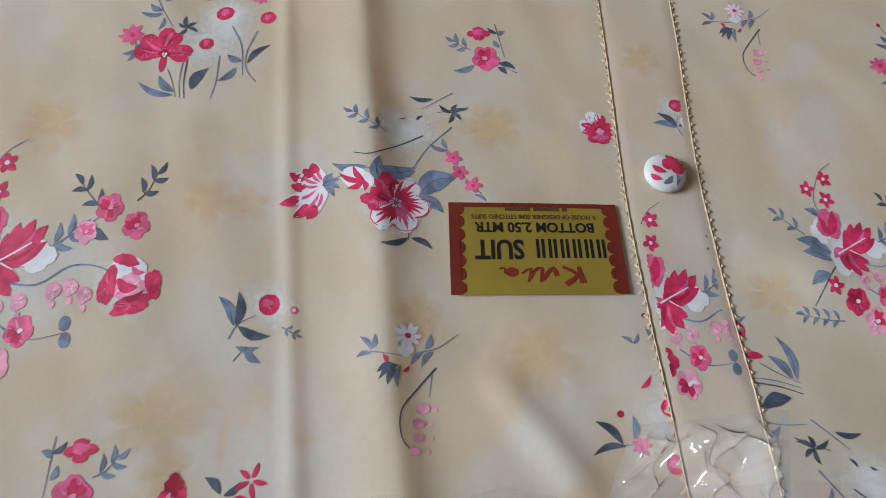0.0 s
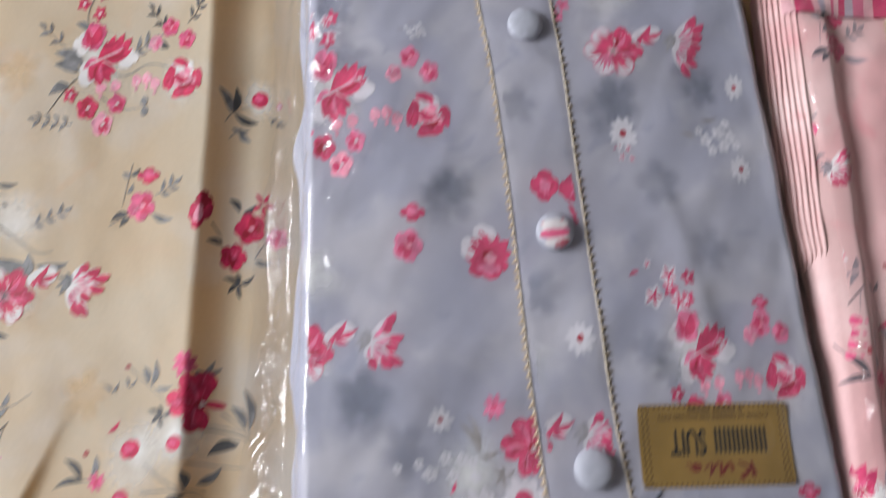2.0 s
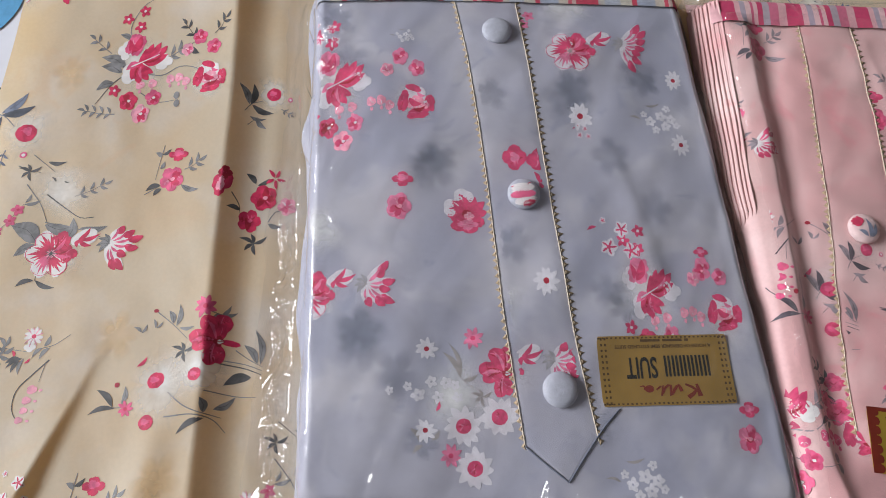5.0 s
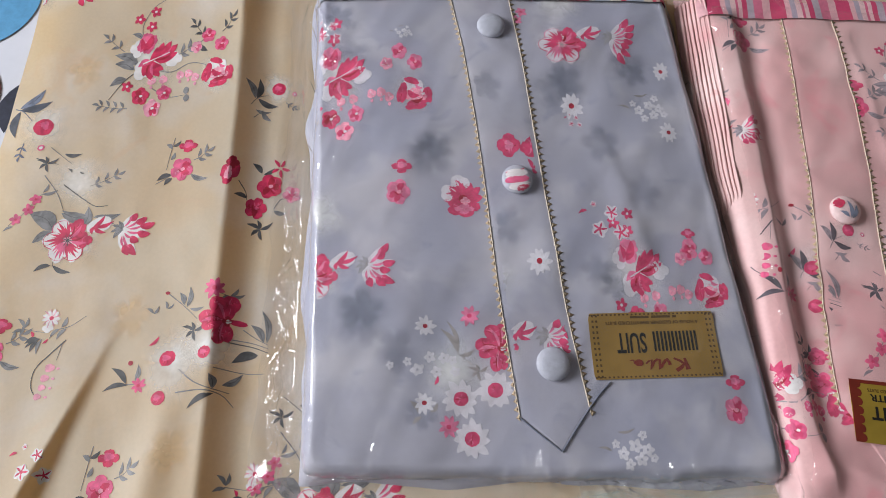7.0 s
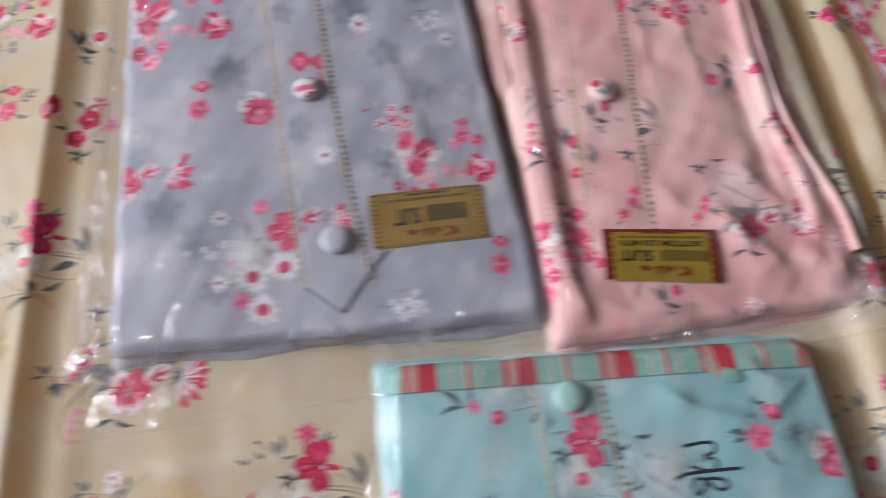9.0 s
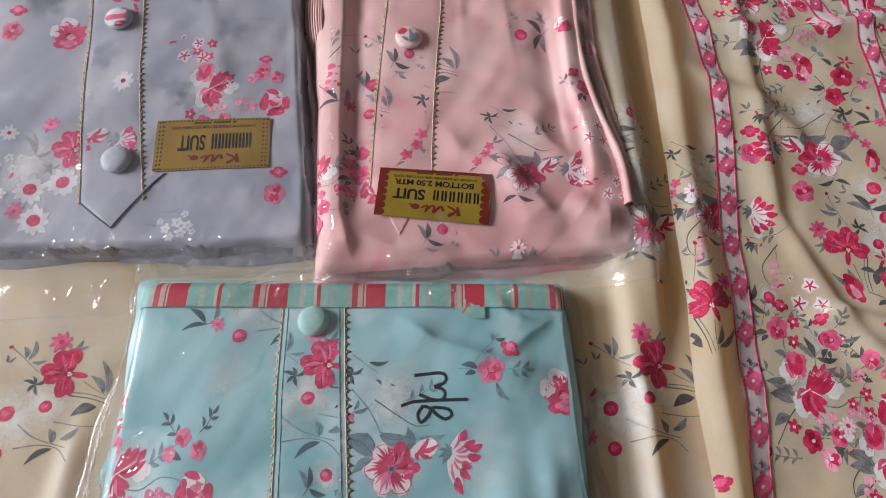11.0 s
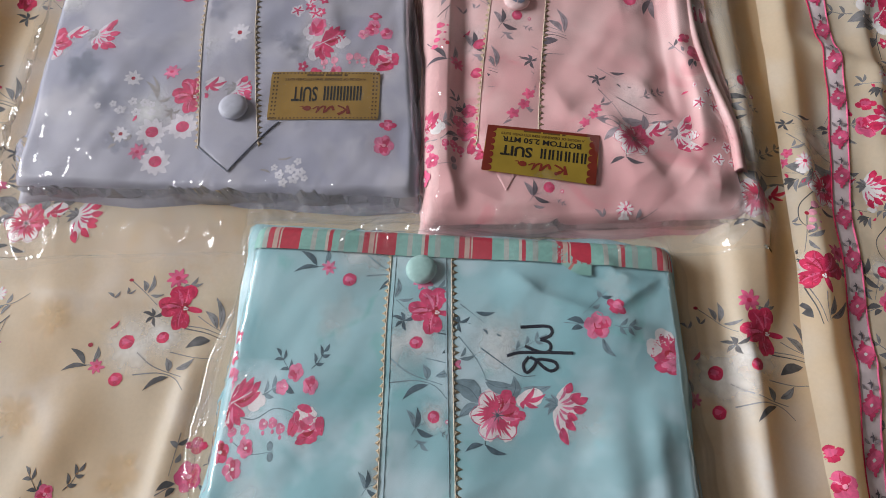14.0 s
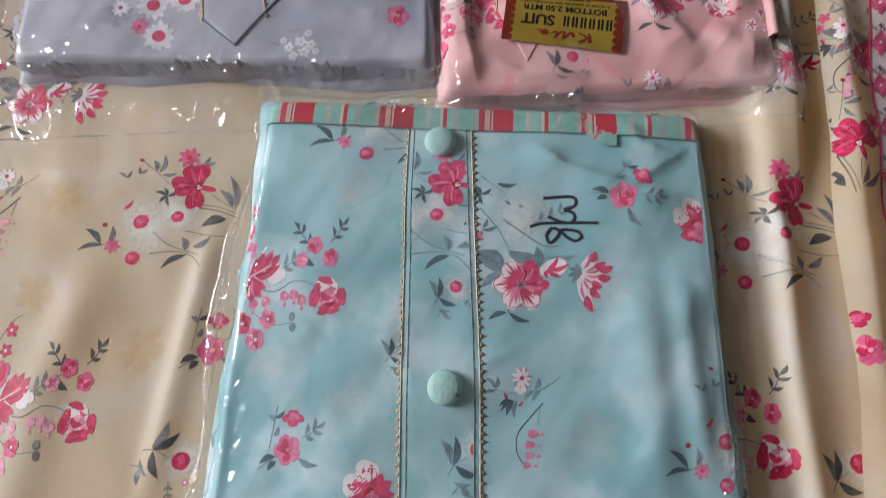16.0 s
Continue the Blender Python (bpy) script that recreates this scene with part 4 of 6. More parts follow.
bed = tagged(new("bed"), "bed with a white sheet printed with blue, red and navy shapes", "bed")
bm = bmesh.new()
box(bm, -0.95, 1.15, -1.35, 1.35, -0.30, BED_Z - 0.006)
bmesh.ops.bevel(bm, geom=list(bm.edges), offset=0.04, segments=3, affect="EDGES")
part("mattress", bm, SHEET_WHITE, bed, "white mattress")
bm = bmesh.new()
box(bm, -0.95, 1.15, -1.35, 1.35, -0.55, -0.302)
part("bed_base", bm, plain("brown_wood", (0.16, 0.08, 0.04), 0.5, 0, 0.2, 20), bed, "brown wooden bed base")
sheet("bed_sheet", [(-0.93, -1.33), (1.13, -1.33), (1.13, 1.33), (-0.93, 1.33)], 60, 80, bed_height, [SHEET_WHITE], bed, skirt=0.001)


def bed_print(name, patch_maker, material):
    s = Spray(1000.0, -1000.0, 4)
    patch_maker(s)
    verts, faces, b = [], [], 0
    for v, f, mat, level, fade in s.patches:
        z = bed_height(v[:, 0], v[:, 1]) + 0.0008
        verts.append(np.column_stack([v, z]))
        faces += [tuple(b + i for i in g) for g in f]
        b += len(v)
    mesh_object(name, np.vstack(verts), faces, [material], bed)


def ring(s, cx, cy, r, w, a0, a1):
    a = np.radians(np.linspace(a0, a1, 40))
    v = np.concatenate([np.stack([cx + q * np.cos(a), cy + q * np.sin(a)], -1) for q in (r - w / 2, r + w / 2)])
    s.put(v, [(i, i + 1, i + 41, i + 40) for i in range(39)], "r", 1)


bed_print("blue_disc", lambda s: s.blob(-0.3899, 0.3489, 0.0502, 0.0502, "g", level=1, jag=0.0), SHEET_BLUE)
bed_print("red_ring", lambda s: ring(s, -0.3990, 0.2576, 0.0323, 0.0060, -180, 178), SHEET_RED)
bed_print("navy_leaf", lambda s: s.leaf(-0.3578, 0.2209, -0.3459, 0.2650, 0.013, "d"), SHEET_NAVY)
bed_print("blue_disc", lambda s: s.blob(-0.4005, 0.1595, 0.0220, 0.0220, "g", level=1, jag=0.0), SHEET_BLUE)

# ---- the yellow suit, spread out on the bed ----
CREASE = [(-0.150, 0.66), (-0.163, 0.503), (-0.172, 0.382), (-0.180, 0.285), (-0.187, 0.212), (-0.197, 0.125), (-0.206, 0.048), (-0.216, -0.039), (-0.230, -0.16), (-0.245, -0.34)]
PLEAT = [(-0.262, 0.066), (-0.272, 0.055), (-0.300, 0.000), (-0.332, -0.059), (-0.372, -0.13), (-0.41, -0.2), (-0.44, -0.26)]
RIDGE = [(0.112, 0.62), (0.105, 0.527), (0.092, 0.402), (0.084, 0.331), (0.080, 0.270), (0.072, 0.18)]
RIDGE_LEFT = [(0.080, 0.62), (0.069, 0.533), (0.056, 0.42), (0.044, 0.303), (0.03, 0.2)]
y_wave, y_fine = waves(11, 10, 0.10, 0.45), waves(12, 12, 0.03, 0.09)
y_folds = [
    fold(CREASE, 0.0105, 0.045, 0.0125, 0.03, 1.35, 1.05),
    fold([(x + 0.032, y) for x, y in CREASE], 0.0016, 0.010, 0.012, 0.03),
    fold(PLEAT, 0.0105, 0.040, 0.0030, 0.45, 1.3, 1.0),
    fold(RIDGE, 0.0042, 0.016, 0.010, 0.1, 1.7),
    fold(RIDGE_LEFT, 0.0009, 0.004, 0.004, 0.1),
    fold([(0.293, -0.11), (0.287, -0.16), (0.276, -0.26), (0.267, -0.36), (0.254, -0.48)], 0.0014, 0.012, 0.0120, 0.08, 1.9),
    fold([(0.380, 0.22), (0.366, 0.10), (0.358, 0.00), (0.353, -0.09)], 0.0070, 0.010, 0.0110, 0.12, 1.9),
    fold([(0.322, -0.12), (0.312, -0.20), (0.302, -0.30), (0.290, -0.45)], -0.0055, 0.008, 0.008, 0.1),
    fold([(0.335, -0.02), (0.330, -0.12), (0.313, -0.25), (0.296, -0.42)], 0.0085, 0.012, 0.016, 0.12, 1.8),
    fold([(0.318, -0.14), (0.320, -0.22), (0.306, -0.30), (0.300, -0.42)], 0.0030, 0.006, 0.006, 0.2),
    fold([(0.395, 0.24), (0.384, 0.12), (0.371, 0.02), (0.356, -0.08), (0.347, -0.14), (0.338, -0.20)], 0.0120, 0.016, 0.0065, 0.15, 1.8),
    fold([(-0.16, -0.112), (-0.08, -0.124), (0.02, -0.140)], 0.0025, 0.012, 0.006, 0.2),
    fold([(-0.02, -0.15), (-0.04, -0.22), (-0.07, -0.34)], 0.0035, 0.008, 0.010, 0.2),
    fold([(-0.09, -0.16), (-0.13, -0.26), (-0.16, -0.40)], 0.0030, 0.016, 0.016, 0.2),
    fold([(-0.23, 0.03), (-0.25, -0.05), (-0.29, -0.16)], 0.0035, 0.014, 0.012, 0.25),
    fold([(0.24, 0.36), (0.30, 0.33), (0.37, 0.28)], 0.0045, 0.014, 0.016, 0.25),
    fold([(0.12, 0.34), (0.135, 0.31), (0.155, 0.27)], 0.0025, 0.008, 0.008, 0.25),
]


def yellow_height(x, y):
    z = 0.0012 * y_wave(x, y) + 0.0004 * y_fine(x, y)
    for f in y_folds:
        z = z + f(x, y)
    return z


Y_EDGE = [(-0.40, -0.60), (-0.402, -0.05), (-0.372, 0.12), (-0.360, 0.17), (-0.348, 0.225), (-0.336, 0.31), (-0.325, 0.42), (-0.31, 0.75)]


def yellow_inside(x, y):
    d, _ = along(x, y, Y_EDGE)
    return (d > 0) & (x < 0.60) & (y < 0.72) & (y > -0.58)


def on_left_edge(x, y):
    """Pulls the sheet's first column on to the slanting hem."""
    return np.interp(y, [p[1] for p in Y_EDGE], [p[0] for p in Y_EDGE])


yellow_suit = tagged(new("yellow_suit"), "pale yellow floral cotton suit spread over the bed in folds", "clothes")
us, vs = np.linspace(0, 1, 520), np.linspace(-0.58, 0.72, 600)
gx = on_left_edge(None, vs)[:, None] + us[None, :] * (0.60 - on_left_edge(None, vs))[:, None]
gy = np.repeat(vs[:, None], 520, 1)
gi = np.arange(520 * 600).reshape(600, 520)
body = mesh_object("spread_cloth", np.stack([gx, gy, yellow_height(gx, gy)], -1).reshape(-1, 3),
                   np.stack([gi[:-1, :-1], gi[:-1, 1:], gi[1:, 1:], gi[1:, :-1]], -1).reshape(-1, 4), [YELLOW], yellow_suit)
yellow = Cloth(yellow_suit, yellow_height, yellow_inside, "yellow", 0.00005)

Y_LEFT = [(0.240, 0.60), (0.226, 0.508), (0.203, 0.395), (0.194, 0.341), (0.184, 0.265), (0.176, 0.20)]
Y_RIGHT = [(0.282, 0.60), (0.264, 0.502), (0.241, 0.403), (0.229, 0.334), (0.218, 0.258), (0.210, 0.19)]


def between(left, right, x, y, margin=0.0):
    return (along(x, y, left)[0] < -margin) & (along(x, y, right)[0] > margin)


def make_placket(thing, left, right, height, material, palette, lift=0.0006, tip=None, tooth_side=(1, -1)):
    """The front band: a strip of cloth, a cord and zigzag lace on both edges."""
    a, b = smooth_line(left, 0.004), smooth_line(right, 0.004)
    n = max(len(a), len(b))

    def resample(p):
        s = np.r_[0, np.cumsum(np.hypot(*np.diff(p, axis=0).T))]
        t = np.linspace(0, s[-1], n)
        return np.stack([np.interp(t, s, p[:, 0]), np.interp(t, s, p[:, 1])], -1)

    a, b = resample(a), resample(b)
    k = 13
    w = np.linspace(0, 1, k)
    p = a[:, None, :] * (1 - w)[None, :, None] + b[:, None, :] * w[None, :, None]
    if tip is not None:
        # the band ends in a point: the last rows are drawn towards it
        rows = np.linspace(0, 1, 9)[1:, None, None]
        end = p[-1][None]
        point = np.array(tip)[None, None, :]
        p = np.concatenate([p, end + (point - end) * rows * 0.999], 0)
    z = height(p[..., 0], p[..., 1]) + lift
    z[:, 0] -= lift * 0.9
    z[:, -1] -= lift * 0.9
    m = p.shape[0]
    i = np.arange(m * k).reshape(m, k)
    faces = np.stack([i[:-1, :-1], i[1:, :-1], i[1:, 1:], i[:-1, 1:]], -1).reshape(-1, 4)
    band = mesh_object("placket", np.concatenate([p, z[..., None]], -1).reshape(-1, 3), faces, [material], thing)
    tagged(band, "button band edged with zigzag lace")
    for line, side, lace in ((left, tooth_side[0], TEETH_PALE), (right, tooth_side[1], TEETH_PALE if material is YELLOW else TEETH)):
        cord("lace_cord", line, 0.00042, height, lift * 0.6, CORD if material is not YELLOW else TEETH_PALE, band, 0.25, "beige corded edge")
        teeth("zigzag_lace", line, 0.0046, 0.0030 if lace is TEETH_PALE else 0.0038, height, 0.0010, lace, band, side, "tan zigzag lace" if lace is TEETH_PALE else "olive gold zigzag lace")
    return band


def make_button(parent, x, y, z, material, radius=0.0115, tall=0.0050, spots=()):
    """A cloth-covered button: a dome with a rolled rim on a short shank."""
    prof = [(0.25, -0.0012), (0.86, 0.0), (0.985, tall * 0.16), (1.0, tall * 0.34), (0.96, tall * 0.52), (0.84, tall * 0.74), (0.62, tall * 0.90), (0.34, tall * 0.98), (0.12, tall)]
    n = 32
    bm = bmesh.new()
    rings = []
    for r, h in prof:
        rings.append([bm.verts.new((x + radius * r * math.cos(2 * math.pi * i / n), y + radius * r * math.sin(2 * math.pi * i / n), z + h)) for i in range(n)])
    for a, b in zip(rings[:-1], rings[1:]):
        for i in range(n):
            bm.faces.new((a[i], a[(i + 1) % n], b[(i + 1) % n], b[i])).smooth = True
    bm.faces.new(rings[-1]).smooth = True
    bm.faces.new(rings[0][::-1])
    ob = part("button", bm, material, parent, "round cloth-covered button")
    def dome(px, py):
        q = np.hypot(px - x, py - y) / radius
        return z + np.interp(q, [0, 0.12, 0.34, 0.62, 0.84, 0.96, 1.0], [tall, tall, tall * 0.98, tall * 0.90, tall * 0.74, tall * 0.52, tall * 0.34])
    if spots:
        s = Spray(1.0, 1.0, int(abs(x) * 1000) + 3)
        for kind, *v in spots:
            if kind == "blob":
                s.blob(*v)
            elif kind == "leaf":
                s.leaf(*v)
            else:
                s.star(*v)
        pal = PALETTES["yellow"]
        mats, verts, faces, which, b = [], [], [], [], 0
        for v, f, mat, level, fade in s.patches:
            wx, wy = x + v[:, 0], y + v[:, 1]
            ok = np.hypot(v[:, 0], v[:, 1]) < radius * 0.95
            keep = [g for g in f if all(ok[i] for i in g)]
            if keep:
                if pal[mat] not in mats:
                    mats.append(pal[mat])
                verts.append(np.stack([wx, wy, dome(wx, wy) + 0.0002 + 0.00005 * level], -1))
                faces += [tuple(b + i for i in g) for g in keep]
                which += [mats.index(pal[mat])] * len(keep)
                b += len(v)
        if faces:
            mesh_object("button_print", np.vstack(verts), faces, mats, ob, which)
    return ob


def text_mesh(text, size, bold=0.0):
    """The outline of a line of text, centred, as vertices and faces."""
    cu = bpy.data.curves.new("lettering", "FONT")
    cu.body, cu.size, cu.align_x, cu.align_y, cu.offset, cu.resolution_u = text, size, "CENTER", "CENTER", bold, 3
    ob = bpy.data.objects.new("lettering", cu)
    scene.collection.objects.link(ob)
    me = bpy.data.meshes.new_from_object(ob.evaluated_get(bpy.context.evaluated_depsgraph_get()))
    v = np.array([q.co[:2] for q in me.vertices])
    f = [tuple(p.vertices) for p in me.polygons]
    bpy.data.objects.remove(ob)
    bpy.data.curves.remove(cu)
    bpy.data.meshes.remove(me)
    return v, f


def make_sticker(thing, x, y, turn, w, h, height, lift, scalloped, curl=0.0):
    """A gold foil sticker, its lettering upside down to the viewer."""
    c, q = math.cos(radians(turn)), math.sin(radians(turn))

    def world_of(v, up):
        v = np.asarray(v, float)
        wx, wy = x + v[:, 0] * c - v[:, 1] * q, y + v[:, 0] * q + v[:, 1] * c
        return np.stack([wx, wy, flat(wx, wy) + curl * (v[:, 1] / h) ** 2 + up], -1)

    # the paper is stiffer than the cloth: it takes the cloth's slope, not its wrinkles
    px, py = np.meshgrid(np.linspace(-w / 2, w / 2, 7), np.linspace(-h / 2, h / 2, 5))
    wx, wy = (x + px * c - py * q).ravel(), (y + px * q + py * c).ravel()
    A = np.stack([np.ones_like(wx), wx - x, wy - y, (wx - x) ** 2, (wx - x) * (wy - y), (wy - y) ** 2], -1)
    hz = height(wx, wy)
    co = np.linalg.lstsq(A, hz, rcond=None)[0]
    top = float((hz - A @ co).max())

    def flat(ax, ay):
        ax, ay = ax - x, ay - y
        return co[0] + co[1] * ax + co[2] * ay + co[3] * ax**2 + co[4] * ax * ay + co[5] * ay**2 + top * 0.5 + lift

    nx, ny = 18, 12
    gx, gy = np.meshgrid(np.linspace(-1, 1, nx + 1), np.linspace(-1, 1, ny + 1))
    r = 0.05
    cutx = np.where(np.abs(gy) > 1 - r, 1 - 0.02 * ((np.abs(gy) - 1 + r) / r) ** 2, 1)
    v = np.stack([gx * cutx * w / 2, gy * h / 2], -1).reshape(-1, 2)
    i = np.arange((nx + 1) * (ny + 1)).reshape(ny + 1, nx + 1)
    faces = np.stack([i[:-1, :-1], i[:-1, 1:], i[1:, 1:], i[1:, :-1]], -1).reshape(-1, 4)
    paper = mesh_object("sticker", world_of(v, 0.0003), faces, [GOLD if scalloped else GOLD_DULL], thing, smooth_faces=False)
    sol = paper.modifiers.new("thickness", "SOLIDIFY")
    sol.thickness, sol.offset = 0.0003, -1.0
    tagged(paper, "gold foil paper sticker with upside-down lettering")

    def bars(name, rects, material, up=0.0004):
        vs, fs = [], []
        for x0, x1, y0, y1 in rects:
            b = len(vs)
            n = max(1, int((x1 - x0) / 0.006))
            for t in np.linspace(x0, x1, n + 1):
                vs += [(t, y0), (t, y1)]
            fs += [(b + 2 * k, b + 2 * k + 2, b + 2 * k + 3, b + 2 * k + 1) for k in range(n)]
        # upside down: turned by half a circle
        mesh_object(name, world_of(-np.array(vs), up), fs, [material], paper, smooth_faces=False)

    def words(text, cx, cy, size, width, material, bold=0.0, stretch=1.0):
        v, f = text_mesh(text, size, bold)
        span = v[:, 0].max() - v[:, 0].min()
        v[:, 0] *= width / span
        v[:, 1] *= stretch
        v += (cx, cy)
        mesh_object("lettering", world_of(-v, 0.00045), f, [material], paper, smooth_faces=False)

    if scalloped:
        bars("border", [(-w / 2, -w / 2 + 0.0045, -h / 2, h / 2), (w / 2 - 0.0045, w / 2, -h / 2, h / 2), (-w / 2, w / 2, -h / 2, -h / 2 + 0.0022)], MAROON)
        for sx in (-1, 1):
            for k in range(7):
                s = Spray(1.0, 1.0, 2 + k)
                s.blob(sx * (w / 2 - 0.0045) * 1000, (-h / 2 + h * (k + 0.5) / 7) * 1000, 2.2, h * 1000 / 15, "g", level=1)
                mesh_object("scallop", world_of(s.patches[0][0], 0.00042), s.patches[0][1], [MAROON], paper, smooth_faces=False)
    else:
        dots = []
        for sx in (-1, 1):
            for k in range(12):
                yy = -h / 2 + h * (k + 0.5) / 12
                for e in (0.0024, 0.0048):
                    dots.append((sx * (w / 2 - e) - 0.0006, sx * (w / 2 - e) + 0.0006, yy - 0.0007, yy + 0.0007))
        dots += [(-w / 2 + 0.001 + k * w / 30, -w / 2 + 0.0022 + k * w / 30, sy * h / 2 - 0.0012 * sy - 0.0005, sy * h / 2 - 0.0012 * sy + 0.0005) for k in range(30) for sy in (-1, 1)]
        bars("border_dots", dots, BROWN_INK)
    # in the sticker's own reading direction: emblem on top, the two words, then the small lines
    u = h / 0.043
    s = Spray(1.0, 1.0, 9)
    ox = 9.0
    s.stem([(ox - 12, -16.5 * u), (ox - 11, -10.5 * u)], 2.2), s.stem([(ox - 6.5, -17 * u), (ox - 10.5, -13.5 * u), (ox - 6, -10.5 * u)], 1.9)
    s.stem([(ox - 4, -14 * u), (ox - 3, -11 * u), (ox - 1, -13 * u), (ox + 1, -16 * u), (ox + 0.5, -11 * u), (ox + 3, -12 * u), (ox + 5, -16 * u), (ox + 4, -11 * u), (ox + 7, -13 * u)], 1.5)
    s.blob(ox + 10, -12.4 * u, 2.0, 1.7, "r"), s.stem([(ox + 12, -13 * u), (ox + 12.3, -11 * u), (ox + 14, -11.2 * u)], 0.9)
    vs, fs, b = [], [], 0
    for p in s.patches:
        vs.append(p[0])
        fs += [tuple(b + i for i in g) for g in p[1]]
        b += len(p[0])
    vv = np.vstack(vs)
    vv[:, 0] = (vv[:, 0] - 0.0105) * 1.35
    vv[:, 1] = (vv[:, 1] - 0.0138 * u) * 1.25 + 0.0132 * u
    mesh_object("emblem", world_of(-vv, 0.00045), fs, [RED_INK], paper, smooth_faces=False)
    top_y, big = (0.0005 * u, 0.0090 * u) if scalloped else (-0.0022 * u, 0.0130 * u)
    fit_w = 1.0 if scalloped else 0.84
    px0 = -w * 0.40 * fit_w
    rects = []
    for k in range(6):
        a = px0 + k * w * 0.071 * fit_w
        rects += [(a, a + 0.0013, top_y - big / 2, top_y + big / 2), (a + 0.0023, a + 0.0036, top_y - big / 2, top_y + big / 2)]
    bars("name_bars", rects, BLACK_INK)
    words("SUIT", w * 0.215 * fit_w, top_y, big * 1.40, w * 0.28 * fit_w, BLACK_INK, 0.0003, 1.0)
    if scalloped:
        words("BOTTOM 2.50 MTR", 0.0, -0.0098 * u, 0.0066 * u, w * 0.70, BLACK_INK, 0.00015)
    words("A HOUSE OF DESIGNER SEMI STITCHED SUITS", 0.0, -0.0148 * u, 0.0030 * u, w * 0.74, BROWN_INK, 0.00005)
    bars("number_bars", [(-w * 0.20, -w * 0.17, -0.0192 * u, -0.0176 * u), (-w * 0.15, 0.0, -0.0192 * u, -0.0176 * u), (w * 0.02, w * 0.17, -0.0192 * u, -0.0176 * u)], BROWN_INK)
    return paper


y_band = make_placket(yellow_suit, Y_LEFT, Y_RIGHT, yellow_height, YELLOW, "yellow", lift=0.0007)
yellow_band = Cloth(y_band, yellow_height, lambda x, y: between(Y_LEFT, Y_RIGHT, x, y, 0.003) & (y < 0.6), "yellow", 0.0007)
make_button(y_band, 0.2240, 0.4035, float(yellow_height(0.224, 0.4035)) + 0.0014, plain("cream_cover", (0.56, 0.53, 0.50), 0.55, 0, 0.05, 200), 0.0098, 0.0045,
            spots=(("blob", 5, -3, 6, 5.5, "r", 4, 0.15), ("leaf", -6, -4, -1, 1, 3, "r"), ("leaf", -8, 0, -4, 4, 2.5, "r"), ("leaf", -4, 6, 1, 3, 2.2, "g"), ("leaf", 2, 8, 3, 2, 1.5, "g")))
make_sticker(yellow_suit, 0.1562, 0.3795, -11.0, 0.0745, 0.0425, yellow_height, 0.0006, True, 0.0012)

# ---- the cream stole with the printed border ----
D_EDGE = [(0.335, -0.60), (0.327, -0.36), (0.343, -0.29), (0.351, -0.215), (0.366, -0.15), (0.379, -0.07), (0.399, 0.05), (0.411, 0.137), (0.432, 0.30), (0.45, 0.62)]
d_wave, d_fine = waves(31, 10, 0.08, 0.35), waves(32, 12, 0.025, 0.08)
d_folds = [
    fold([(x + 0.014, y) for x, y in D_EDGE], 0.009, 0.022, 0.012, 0.02, 1.9),
    fold([(0.50, 0.20), (0.475, 0.02), (0.452, -0.10), (0.470, -0.19), (0.53, -0.30)], 0.0042, 0.010, 0.005, 0.12),
    fold([(0.425, -0.182), (0.47, -0.178), (0.53, -0.215), (0.62, -0.27)], 0.005, 0.010, 0.004, 0.15),
    fold([(0.44, 0.07), (0.52, 0.045), (0.66, 0.055)], 0.006, 0.012, 0.008, 0.15),
    fold([(0.42, 0.03), (0.47, -0.01), (0.50, -0.06)], 0.005, 0.012, 0.008, 0.2),
    fold([(0.36, -0.225), (0.43, -0.215), (0.50, -0.22)], 0.0018, 0.010, 0.004, 0.2),
]


def stole_height(x, y):
    d = along(x, y, D_EDGE)[0]
    z = yellow_height(x, y) * np.clip(1 - d / 0.05, 0, 1) + 0.0016 + 0.004 * smooth(d / 0.02) + 0.0028 * d_wave(x, y) * smooth(d / 0.03) + 0.0009 * d_fine(x, y)
    for f in d_folds:
        z = z + f(x, y)
    return np.maximum(z, yellow_height(x, y) + 0.0012)


def stole_inside(x, y):
    return (along(x, y, D_EDGE)[0] > 0.0005) & (x < 0.82) & (y < 0.56) & (y > -0.58)


stole = tagged(new("cream_stole"), "cream floral voile stole with pink border in loose folds", "clothes")
vs = np.linspace(-0.58, 0.56, 360)
left = np.interp(vs, [p[1] for p in D_EDGE], [p[0] for p in D_EDGE]) + 0.0006
us = np.linspace(0, 1, 170) ** 1.15
gx = left[:, None] + us[None, :] * (0.82 - left)[:, None]
gy = np.repeat(vs[:, None], 170, 1)
gi = np.arange(170 * 360).reshape(360, 170)
body = mesh_object("stole_cloth", np.stack([gx, gy, stole_height(gx, gy)], -1).reshape(-1, 3), np.stack([gi[:-1, :-1], gi[:-1, 1:], gi[1:, 1:], gi[1:, :-1]], -1).reshape(-1, 4), [DUPATTA], stole)
stole_cloth = Cloth(stole, stole_height, stole_inside, "olive", 0.0)


